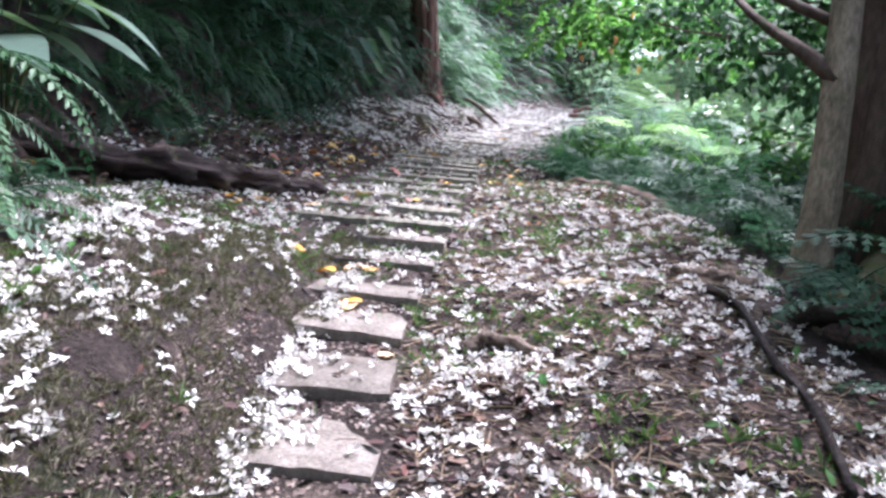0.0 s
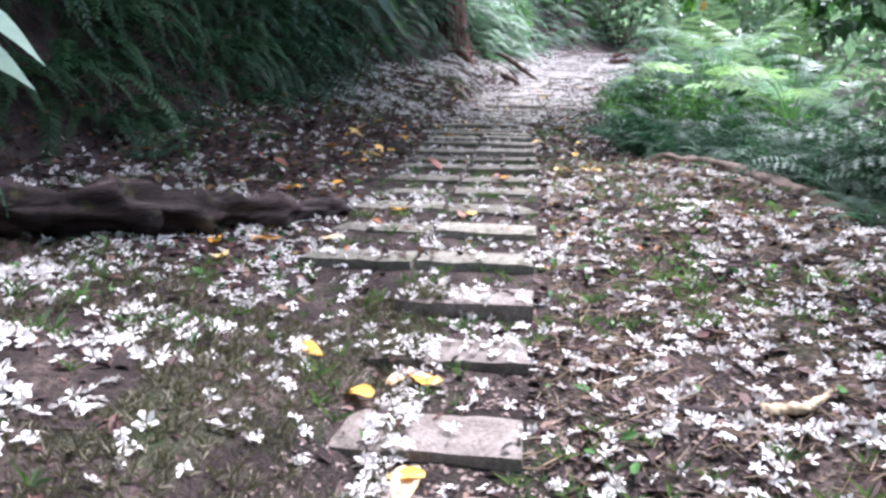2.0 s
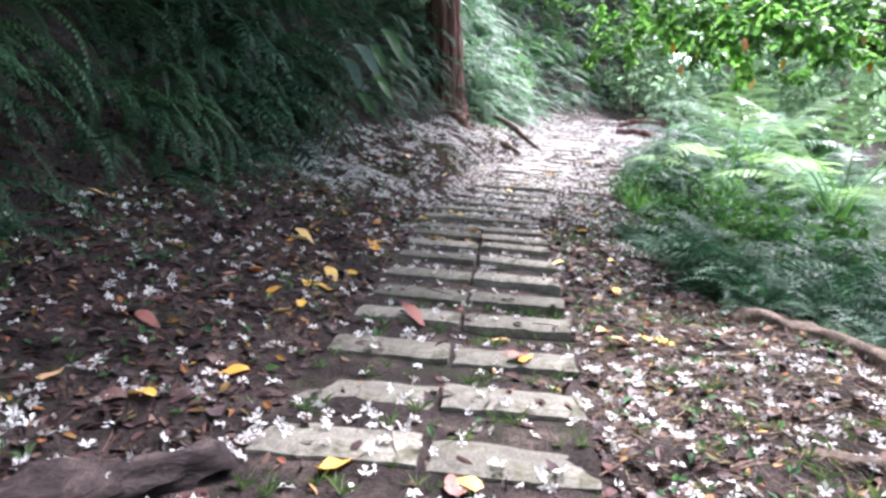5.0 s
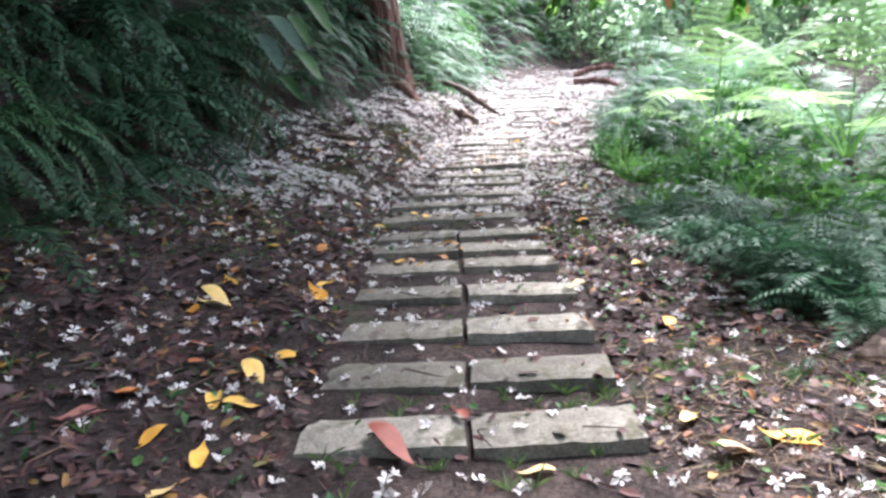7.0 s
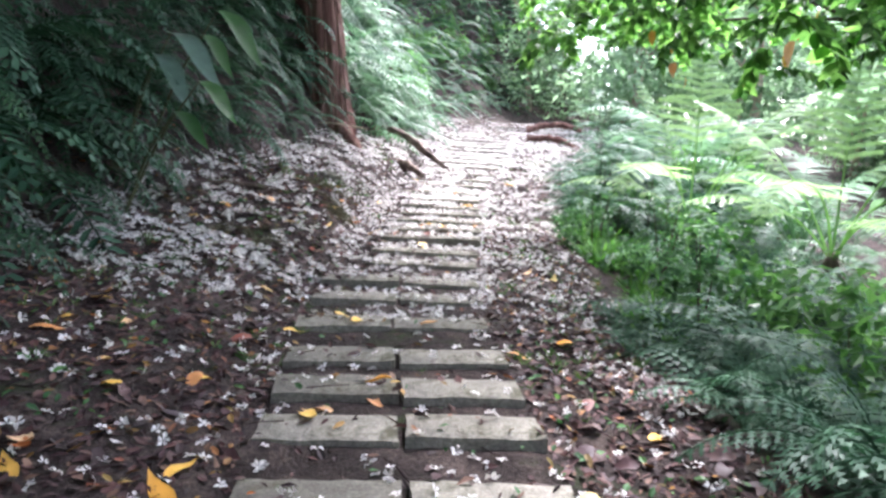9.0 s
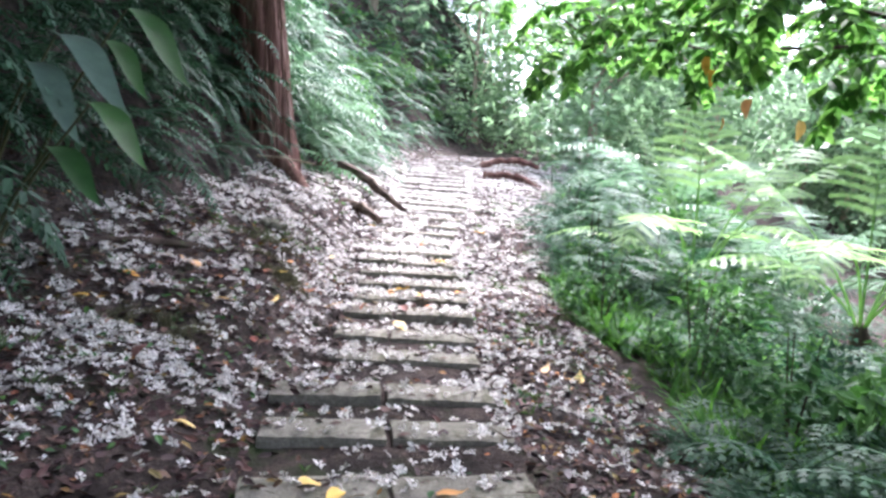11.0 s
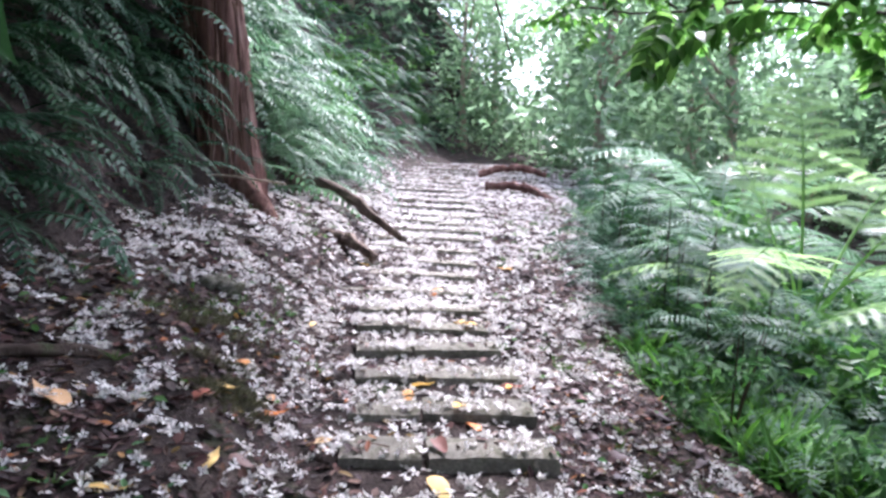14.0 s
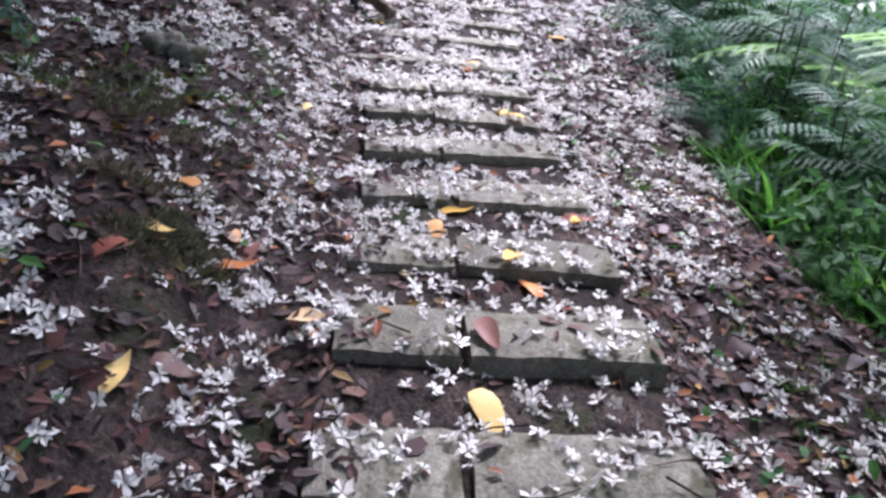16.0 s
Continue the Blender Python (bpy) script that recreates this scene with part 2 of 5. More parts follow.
LITTER = leafy("leaf_litter", [(0.02, 0.012, 0.012), (0.05, 0.027, 0.028), (0.09, 0.042, 0.036), (0.045, 0.036, 0.036), (0.075, 0.043, 0.042), (0.16, 0.095, 0.066)], 0.6, 0.0, island=True, spots=0.35)
PETAL = leafy("white_petal", [(0.68, 0.65, 0.62), (0.76, 0.735, 0.71), (0.60, 0.55, 0.51)], 0.6, 0.25, (0.6, 0.6, 0.6), island=True, spots=0.06)
YELLOW = leafy("yellow_dead_leaf", [(0.62, 0.30, 0.05), (0.72, 0.45, 0.10), (0.75, 0.55, 0.24), (0.55, 0.20, 0.07), (0.68, 0.50, 0.30)], 0.5, 0.15, (0.6, 0.5, 0.3), spots=0.25)
LEAFBITS = leafy("mixed_small_leaves", [(0.30, 0.15, 0.04), (0.10, 0.09, 0.03), (0.34, 0.12, 0.05), (0.16, 0.13, 0.05), (0.22, 0.08, 0.05), (0.42, 0.28, 0.10)], 0.6, 0.1, (0.6, 0.5, 0.3), island=True, spots=0.3)
RUSSET = leafy("russet_dead_leaf", [(0.22, 0.07, 0.05), (0.30, 0.13, 0.10), (0.16, 0.08, 0.07)], 0.5, 0.1, (0.6, 0.5, 0.4), spots=0.25)
BROADLEAF = leafy("dark_broad_leaf_green", [(0.022, 0.065, 0.02), (0.04, 0.105, 0.03)], 0.35, 0.3)
STRAW = leafy("dry_straw", [(0.16, 0.11, 0.07), (0.28, 0.20, 0.13), (0.36, 0.28, 0.20)], 0.7, 0.0, island=True)
MOSS = leafy("moss_green", [(0.07, 0.066, 0.044), (0.12, 0.11, 0.074), (0.165, 0.14, 0.108)], 0.7, 0.1, island=True)
BROWNLOG = surface("brown_log", [(0.04, 0.029, 0.024), (0.10, 0.074, 0.06), (0.19, 0.143, 0.115)], 5, 40, 0.9, 0.8, 0.015, vary=0.4)
DEADLEAF = leafy("purple_dead_leaf", [(0.05, 0.03, 0.034), (0.10, 0.06, 0.058), (0.07, 0.055, 0.06), (0.15, 0.085, 0.07)], 0.45, 0.05, (0.6, 0.5, 0.4), spots=0.3)
GRASS = leafy("grass_green", [(0.045, 0.085, 0.035), (0.08, 0.135, 0.055), (0.14, 0.17, 0.09)], 0.5, 0.25, island=True)


# ---- mesh builders ----
rng = np.random.default_rng(7)


class Soup:
    """Verts and faces gathered piece by piece."""

    def __init__(self):
        self.v, self.f, self.n = [], [], 0

    def add(self, verts, faces):
        verts = np.asarray(verts, float)
        self.v.append(verts)
        self.f.extend([tuple(i + self.n for i in face) for face in faces])
        self.n += len(verts)

    def mesh(self, name, material, smooth=False):
        me = bpy.data.meshes.new(name)
        me.from_pydata(np.concatenate(self.v).tolist(), [], self.f)
        me.materials.append(material)
        if smooth:
            me.polygons.foreach_set("use_smooth", [True] * len(me.polygons))
        me.update()
        return me


def part(name, mesh, parent, m=None, label=""):
    ob = new(name, mesh)
    ob.parent = parent
    if m is not None:
        ob.matrix_basis = m
    return tagged(ob, label)


def tube(points, radii, seg=8, rough=0.0, ridges=0, seed=0):
    """A closed tapering tube along points, with lumps and ridges."""
    p = np.asarray(points, float)
    fine = max(2, len(p))
    d = np.gradient(p, axis=0)
    d /= np.linalg.norm(d, axis=1)[:, None]
    up = np.array([0.0, 0.0, 1.0]) if abs(d[0, 2]) < 0.8 else np.array([1.0, 0.0, 0.0])
    verts, faces = [], []
    for k in range(fine):
        a = np.cross(d[k], up)
        a /= np.linalg.norm(a)
        b = np.cross(d[k], a)
        ang = np.arange(seg) * 2 * math.pi / seg
        r = radii[k] * (1 + rough * (bumps(ang * 1.3 + seed, k * 0.7 + seed * 3, 1.0, seed) - 0.5) * 2)
        if ridges:
            r = r * (1 + 0.07 * np.sin(ang * ridges + 1.3 * np.sin(k * 0.45 + seed)) + 0.05 * np.sin(ang * (ridges * 2 + 1) + k * 0.3))
        verts.append(p[k] + r[:, None] * (np.cos(ang)[:, None] * a + np.sin(ang)[:, None] * b))
    for k in range(fine - 1):
        for i in range(seg):
            j = (i + 1) % seg
            faces.append((k * seg + i, k * seg + j, k * seg + seg + j, k * seg + seg + i))
    faces.append(tuple(range(seg - 1, -1, -1)))
    faces.append(tuple((fine - 1) * seg + i for i in range(seg)))
    return np.concatenate(verts), faces


def bend(points, count):
    """Points along a smooth curve through the given ones."""
    p = np.asarray(points, float)
    s = np.linspace(0, len(p) - 1, count)
    q = np.stack([np.interp(s, range(len(p)), p[:, i]) for i in range(3)], 1)
    for _ in range(max(1, count // (2 * len(p)))):
        q[1:-1] = 0.25 * q[:-2] + 0.5 * q[1:-1] + 0.25 * q[2:]
    return q


def arch(length, steps, high, low):
    """A stem in the xz plane that leaves at the angle high and ends at low (degrees)."""
    s = np.linspace(0, 1, steps + 1)
    a = np.radians(high + (low - high) * s ** 1.2)
    x = np.concatenate([[0], np.cumsum(np.cos(a[:-1]) * length / steps)])
    z = np.concatenate([[0], np.cumsum(np.sin(a[:-1]) * length / steps)])
    return np.stack([x, 0 * x, z], 1)


def frond(name, length, width, pairs, teeth, high, low, material, seed, bare=0.18, taper=0.75):
    """A fern frond: a tapering stem with pairs of pinnae, each cut into pointed teeth."""
    r = np.random.default_rng(seed)
    soup = Soup()
    n = pairs + 4
    stem = arch(length, n, high, low)
    soup.add(*tube(stem, np.linspace(0.006, 0.0012, n + 1) * length / 0.8, 3))
    for k in range(pairs):
        s = bare + (1 - bare) * (k + 0.5) / pairs
        q = s * n
        i = min(int(q), n - 1)
        at = stem[i] + (stem[i + 1] - stem[i]) * (q - i)
        ahead = stem[i + 1] - stem[i]
        ahead /= np.linalg.norm(ahead)
        over = np.cross(ahead, (0, 1, 0))
        t = (s - bare) / (1 - bare)
        reach = width * (min(1, 0.55 + 1.8 * t)) * (1 - t) ** 0.75 * r.uniform(0.9, 1.08) + 0.012
        step = length * (1 - bare) / pairs
        for side in (-1, 1):
            out = np.array((0, side, 0)) * math.cos(0.42) + ahead * math.sin(0.42) - over * r.uniform(-0.05, 0.22)
            out /= np.linalg.norm(out)
            fall = r.uniform(0.08, 0.3)
            along = lambda w: at + out * reach * w + np.array((0, 0, -1)) * fall * reach * w * w
            half = step * 0.52
            if teeth < 2:
                soup.add([at, along(0.45) + ahead * half * 0.7, along(1), along(0.45) - ahead * half * 0.7], [(0, 1, 2, 3)])
                continue
            for j in range(teeth):
                w0, w1, wm = j / teeth, (j + 1) / teeth, (j + 0.95) / teeth
                fat = half * (1 - taper * w0) * r.uniform(0.85, 1.1)
                c0, c1 = along(w0), along(min(1, w1))
                tip = along(min(1, wm + 0.04))
                soup.add([c0, tip + ahead * fat, c1, tip - ahead * fat], [(0, 2, 1), (0, 3, 2)])
    return soup.mesh(name, material)


def blade(length, width, fold=0.25, droop=0.25, steps=5, heart=False, curl=0.0):
    """A leaf along x with a folded midrib: verts and faces."""
    verts, faces = [], []
    for k in range(steps + 1):
        s = k / steps
        w = width * 0.5 * (math.sin(math.pi * min(1, 0.12 + s * 0.9) ** (0.6 if heart else 0.8)) if k < steps else 0.0)
        w = max(w, 0.0 if k == steps else 0.04 * width)
        z = -droop * length * s * s + curl * length * math.sin(6 * s) * 0.1
        x = length * (s - (0.0 if not heart else 0.12))
        back_cut = -0.2 * length if heart and k == 0 else 0.0
        verts += [(x + back_cut, -w if not (heart and k == 0) else -0.3 * width, z + fold * w), (x, 0, z), (x + back_cut, w if not (heart and k == 0) else 0.3 * width, z + fold * w)]
    for k in range(steps):
        a = 3 * k
        faces += [(a, a + 3, a + 4, a + 1), (a + 1, a + 4, a + 5, a + 2)]
    return np.array(verts), faces


def placed(verts, m):
    return verts @ np.array(m.to_3x3()).T + np.array(m.translation)


def spun(x, y, z, rx, ry, rz, size=1.0):
    return Matrix.LocRotScale((x, y, z), Euler((rx, ry, rz)), (size, size, size))


# ---- ground ----
def spread(low, high, step, far, count):
    inner = np.arange(low, high, step)
    grow = np.linspace(0, 1, count)[1:] ** 2.2
    return np.concatenate([(low - far * grow)[::-1], inner, high + far * grow])


GX, GY = spread(-4.2, 4.4, 0.065, 900, 46), spread(-2.0, 26.0, 0.075, 900, 60)
XX, YY = np.meshgrid(GX, GY)
near_y = np.clip(YY, -8, 70)
ZZ = ground(np.clip(XX, -30, 45), near_y)
grid = np.stack([XX.ravel(), YY.ravel(), ZZ.ravel()], 1)
w = len(GX)
index = (np.arange(len(GY) - 1)[:, None] * w + np.arange(w - 1)[None, :]).ravel()
soup = Soup()
soup.add(grid, np.stack([index, index + 1, index + 1 + w, index + w], 1).tolist())
tagged(new("ground", soup.mesh("ground", SOIL, True)), "dark damp forest soil with moss and patches of grass", "ground", kind="structure")

# ---- stone steps: pairs of long slabs across the path ----
ROW_Y = [2.14, 2.72, 3.31, 3.83, 4.41, 4.96, 5.54, 6.13, 6.72, 7.24, 7.8, 8.4, 8.92, 9.47, 10.05, 10.68, 11.2, 11.7, 12.33, 12.93, 13.5, 14.2, 14.65,
         15.18, 15.72, 16.37, 16.98, 17.52, 17.94, 18.45, 18.96, 19.5, 20.0, 20.5, 21.05, 21.65, 22.3, 23.0, 23.7, 24.4, 25.1, 25.8, 26.5, 27.2, 28.0, 28.9, 29.8]
slab_places = []


def slab_mesh(seed, length, depth, thick, material=STONE):
    bm = bmesh.new()
    bmesh.ops.create_grid(bm, x_segments=9, y_segments=5, size=0.5)
    r = random.Random(seed)
    top = list(bm.verts)
    made = bmesh.ops.extrude_face_region(bm, geom=bm.faces[:])
    for v in made["geom"]:
        if isinstance(v, bmesh.types.BMVert):
            v.co.z -= 1
    bmesh.ops.recalc_face_normals(bm, faces=bm.faces)
    for v in bm.verts:
        flat = Vector((v.co.x * length, v.co.y * depth, v.co.z * thick))
        n = noise.noise_vector(flat * 9 + Vector((seed * 7.1, 0, 0)))
        rim = max(abs(v.co.x), abs(v.co.y)) > 0.49
        flat += n * (0.011 if rim else 0.004)
        if rim and v.co.z > -0.5:
            flat.z -= 0.012
            flat.x *= 0.98
            flat.y *= 0.945
        v.co = flat
    me = bpy.data.meshes.new("slab")
    bm.to_mesh(me)
    bm.free()
    me.materials.append(material)
    return me


steps_path = tagged(new("stone_steps_pavement"), "long grey stone slabs laid in pairs as shallow steps", "pavement", kind="structure")
slabs = [slab_mesh(i, SLAB - 0.02, 0.29, 0.13) for i in range(7)]
stained_slabs = [slab_mesh(40 + i, SLAB - 0.02, 0.29, 0.13, EARTHSTONE) for i in range(3)]
wide_slabs = [slab_mesh(20 + i, SLAB - 0.02, 0.47, 0.13, EARTHSTONE) for i in range(3)]
for i, y in enumerate(ROW_Y):
    slope = float(edge(y + 0.6) - edge(y - 0.6)) / 1.2
    yaw = -math.atan(slope) * 0.75 + rng.uniform(-0.03, 0.03)
    deep = 0.235 if y < 3.5 else 0.15
    for k in ((0,) if y < 5.2 else (0, 1)):
        short = 0.62 if k == 1 and 14 < y < 18.2 else 1.0
        off = SLAB * (0.5 + k - 0.5 * (1 - short)) + rng.uniform(-0.01, 0.01)
        cx = float(edge(y)) - off * math.cos(yaw) - deep * math.sin(yaw)
        cy = y - off * math.sin(yaw) + deep * math.cos(yaw) + rng.uniform(-0.015, 0.015)
        cz = float(rise(y)) + (0.022 if y < 5.2 else 0.006) + rng.uniform(-0.012, 0.012)
        m = spun(cx, cy, cz, rng.uniform(-0.025, 0.025), rng.uniform(-0.02, 0.03), yaw + rng.uniform(-0.02, 0.02)) @ Matrix.Diagonal((short, 1, 1, 1))
        part("slab", wide_slabs[i % 3] if y < 3.5 else stained_slabs[(i + k) % 3] if y < 5.2 else slabs[(i * 2 + k * 3) % 7], steps_path, m)
        slab_places.append((cx, cy, cz, yaw))
SP = np.array(slab_places)


def resting(x, y):
    """Height on which a fallen thing lies: a slab's top or the soil."""
    z = float(ground(x, y))
    near = SP[np.abs(SP[:, 1] - y) < 0.4]
    for cx, cy, cz, yaw in near:
        a = (x - cx) * math.cos(yaw) + (y - cy) * math.sin(yaw)
        b = -(x - cx) * math.sin(yaw) + (y - cy) * math.cos(yaw)
        if abs(a) < 0.325 and abs(b) < 0.145:
            return max(z, cz + 0.004), True
    return z, False


# ---- trees ----
def trunk_tree(name, path, radii, bark, label, seg=28, ridges=0, rough=0.1, category="tree"):
    base = path[0]
    ob = tagged(new(name), label, category)
    ob.location = base
    soup = Soup()
    pts = bend(path, 26)
    rad = np.interp(np.linspace(0, 1, 26), np.linspace(0, 1, len(radii)), radii)
    soup.add(*tube(pts - np.array(base), rad, seg, rough, ridges, seed=len(name)))
    part("trunk", soup.mesh("trunk", bark, True), ob)
    return ob


red_tree = trunk_tree("conifer_tree", [(-1.0, 20.35, 1.9), (-1.05, 20.35, 2.6), (-1.22, 20.3, 4.2), (-1.5, 20.3, 6.5), (-1.9, 20.3, 10)], [0.50, 0.38, 0.34, 0.31, 0.28],
                      REDBARK, "tall tree with red-brown fibrous shaggy bark on the bank", 48, 9, 0.05)
for k in range(70):
    a = rng.uniform(3.0, 6.9)
    soup = Soup()
    z0, z1 = rng.uniform(0.2, 1.2), rng.uniform(1.6, 4.4)
    hs = np.linspace(z1, z0, 9)
    axis = np.stack([np.interp(hs, [0, 0.7, 2.3, 4.6], [0, -0.05, -0.22, -0.5]), 0 * hs, hs], 1)
    rr = np.interp(hs, [0, 0.7, 2.3, 4.6], [0.5, 0.385, 0.345, 0.315]) + 0.015
    wob = a + 0.12 * np.sin(hs * 2 + k) + 0.1 * (hs - z0)
    soup.add(*tube(axis + np.stack([rr * np.cos(wob), rr * np.sin(wob), 0 * hs], 1), np.full(9, rng.uniform(0.005, 0.016)), 5, 0.3))
    part("bark_strand", soup.mesh("bark_strand", STRAND, True), red_tree)
soup = Soup()
soup.add(*tube(bend([(0.1, -0.2, 0.3), (0.3, -0.45, 0.12), (0.5, -0.75, -0.12), (0.6, -0.95, -0.3)], 12), np.linspace(0.17, 0.07, 12), 12, 0.2, 0, 3))
part("root", soup.mesh("root", REDBARK, True), red_tree)

# the pair of trees by the start of the path
grey_tree = trunk_tree("young_tree", [(2.03, 4.05, 0.42), (2.02, 4.03, 0.68), (2.01, 4.01, 0.85), (2.02, 4.01, 1.25), (2.02, 4.1, 2.1), (2.0, 4.2, 3.8)], [0.17, 0.125, 0.098, 0.088, 0.08, 0.07],
                       BARK, "slender pale grey-brown tree trunk beside a dark one", 18, 0, 0.06)
dark_tree = trunk_tree("old_tree", [(2.62, 4.3, 0.2), (2.6, 4.35, 0.6), (2.58, 4.38, 1.3), (2.55, 4.5, 2.3), (2.5, 4.6, 4.5)], [0.42, 0.34, 0.29, 0.27, 0.24],
                       DARKBARK, "thick dark tree trunk with a mossy flared foot", 24, 5, 0.1)
for tree_ob, pts, r0 in ((grey_tree, [(2.0, 4.03, 1.72), (1.86, 4.15, 1.87), (1.80, 4.5, 2.02), (1.74, 4.95, 2.25), (1.9, 6.0, 2.7)], 0.045), (grey_tree, [(2.02, 4.06, 2.0), (1.7, 4.5, 2.25), (1.2, 5.2, 2.75), (0.9, 5.8, 3.3)], 0.03)):
    soup = Soup()
    soup.add(*tube(bend(np.array(pts) - np.array(tree_ob.location), 12), np.linspace(r0, r0 * 0.4, 12), 8, 0.2))
    part("limb", soup.mesh("limb", DARKBARK, True), tree_ob)
for pts, r0 in (([(2.5, 4.15, 0.75), (2.3, 3.85, 0.66), (2.05, 3.65, 0.58), (1.78, 3.6, 0.50)], 0.12), ([(2.55, 4.1, 0.6), (2.35, 3.5, 0.48), (2.05, 2.95, 0.42), (1.85, 2.6, 0.34)], 0.2)):
    soup = Soup()
    soup.add(*tube(bend(np.array(pts) - np.array(dark_tree.location), 14), np.linspace(r0, r0 * 0.5, 14), 12, 0.3, 0, 4))
    part("root", soup.mesh("root", MOSSBARK, True), dark_tree, None, "mossy spreading root")


# ---- fallen wood ----
def log_thing(name, pts, r0, r1, label, material=LOGWOOD, rough=0.3, category="log", seg=18):
    soup = Soup()
    q = bend(pts, 36)
    base = q[0].copy()
    k = np.arange(36)
    q = q + 0.25 * r0 * np.stack([bumps(k, 0 * k, 5.0, 1) - 0.5, bumps(k, 0 * k, 4.0, 2) - 0.5, bumps(k, 0 * k, 6.0, 3) - 0.5], 1)
    soup.add(*tube(q - base, np.linspace(r0, r1, 36) * (1 + 0.45 * (bumps(k, 0 * k, 3.3, len(label)) - 0.5)), seg, rough, 5, len(label)))
    ob = new(name, soup.mesh(name, material, True))
    ob.location = base
    return tagged(ob, label, category)


log_thing("log", [(-3.0, 4.8, 1.0), (-2.45, 5.25, 0.88), (-2.0, 5.62, 0.80), (-1.6, 6.1, 0.70), (-1.26, 6.7, 0.61)], 0.14, 0.07, "dark wet rotting log lying beside the steps", ROTLOG, 0.75, seg=30)
log_thing("log", [(1.42, 9.05, 0.74), (1.6, 8.75, 0.76), (1.76, 8.4, 0.77), (1.86, 7.7, 0.76), (1.9, 6.9, 0.71), (1.95, 6.2, 0.66)], 0.07, 0.11, "weathered log edging the path below the ferns", BROWNLOG)
log_thing("root", [(0.75, 7.0, 0.66), (1.05, 6.95, 0.71), (1.35, 6.75, 0.72), (1.36, 6.3, 0.68), (1.28, 5.8, 0.60)], 0.03, 0.05, "gnarled surface root crossing the soil", BROWNLOG, category="root")
log_thing("branch", [(1.36, 3.7, 0.60), (1.43, 3.45, 0.575), (1.36, 2.9, 0.48), (1.36, 2.5, 0.42), (1.24, 2.0, 0.345)], 0.02, 0.016, "dark fallen branch lying among white blossoms", LOGWOOD, category="branch")
log_thing("branch", [(1.3, 4.12, 0.60), (1.42, 3.92, 0.62), (1.6, 3.72, 0.615)], 0.035, 0.05, "short brown fallen branch on the soil", BROWNLOG, category="branch")
log_thing("branch", [(1.5, 3.55, 0.53), (1.65, 3.42, 0.56), (1.85, 3.33, 0.60), (2.15, 3.2, 0.66), (2.6, 3.0, 0.70)], 0.05, 0.055, "dark bent branch lying before a tree foot", LOGWOOD, category="branch")
log_thing("branch", [(0.36, 4.06, 0.445), (0.5, 4.0, 0.46), (0.62, 3.98, 0.475), (0.75, 4.0, 0.49)], 0.02, 0.03, "curved brown palm sheath lying on the soil", LOGWOOD, category="branch")
log_thing("branch", [(0.62, 3.97, 0.495), (0.75, 3.95, 0.515), (0.9, 4.06, 0.53)], 0.022, 0.01, "pale yellow dry leaf stalk on the soil", PALEWOOD, category="branch")
log_thing("root", [(0.1, 3.25, 0.29), (0.2, 3.28, 0.345), (0.34, 3.2, 0.36), (0.5, 3.03, 0.32)], 0.035, 0.025, "arched brown root rising from the soil", BROWNLOG, category="root")
log_thing("log", [(-0.3, 21.65, 2.02), (-0.1, 21.55, 2.13), (0.18, 21.4, 2.12), (0.52, 21.0, 1.95), (0.76, 20.75, 1.73), (1.08, 20.55, 1.49)], 0.11, 0.035, "arched brown fallen trunk beside the steps", BROWNLOG)
log_thing("stump", [(-0.15, 19.95, 1.55), (0.1, 19.95, 1.62), (0.34, 19.8, 1.58), (0.56, 19.5, 1.42)], 0.085, 0.045, "dark broken stump end lying among blossoms", BROWNLOG, 0.4, "stump")
log_thing("rock", [(0.0, 20.75, 1.72), (0.08, 20.7, 1.80), (0.18, 20.65, 1.74)], 0.10, 0.08, "small dark rock on the bank", DARKBARK, 0.3, "rock")
log_thing("rock", [(-0.25, 20.5, 1.75), (-0.15, 20.45, 1.80), (-0.05, 20.4, 1.72)], 0.09, 0.07, "small dark rock on the bank", DARKBARK, 0.3, "rock")
log_thing("rock", [(-1.0, 17.3, 1.45), (-0.87, 17.25, 1.52), (-0.75, 17.2, 1.44)], 0.10, 0.08, "grey stone half sunk in the bank", STONE, 0.3, "rock")
log_thing("branch", [(-1.5, 19.7, 2.19), (-0.9, 19.75, 2.2), (-0.35, 19.9, 2.13)], 0.015, 0.012, "thin dry stick leaning before a tree foot", BARK, category="branch", seg=7)
log_thing("log", [(3.85, 26.25, 2.08), (4.3, 26.05, 2.12), (4.65, 25.8, 2.06), (4.85, 25.1, 1.86)], 0.09, 0.07, "bent red-brown log at the path's edge", REDBARK)
log_thing("log", [(4.25, 28.1, 2.30), (4.65, 28.0, 2.44), (5.15, 27.8, 2.5), (5.7, 27.6, 2.34)], 0.08, 0.06, "arched red-brown log at the path's bend", REDBARK)
log_thing("root", [(-2.3, 15.2, 1.52), (-1.8, 15.5, 1.52), (-1.4, 15.75, 1.44), (-1.0, 15.8, 1.3)], 0.03, 0.03, "dark root lying along the bank", DARKBARK, category="root")

# ---- ferns ----
FR_SMALL = [frond("frond", 0.62, 0.13, 18, 1, 62 - 6 * i, -35 - 6 * i, FERNTEAL, 20 + i) for i in range(3)]
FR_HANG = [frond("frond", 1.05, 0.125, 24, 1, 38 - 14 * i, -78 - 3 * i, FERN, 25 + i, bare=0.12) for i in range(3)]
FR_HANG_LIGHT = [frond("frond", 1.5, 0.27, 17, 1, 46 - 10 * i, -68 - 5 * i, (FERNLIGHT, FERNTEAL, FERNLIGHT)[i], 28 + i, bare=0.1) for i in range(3)]
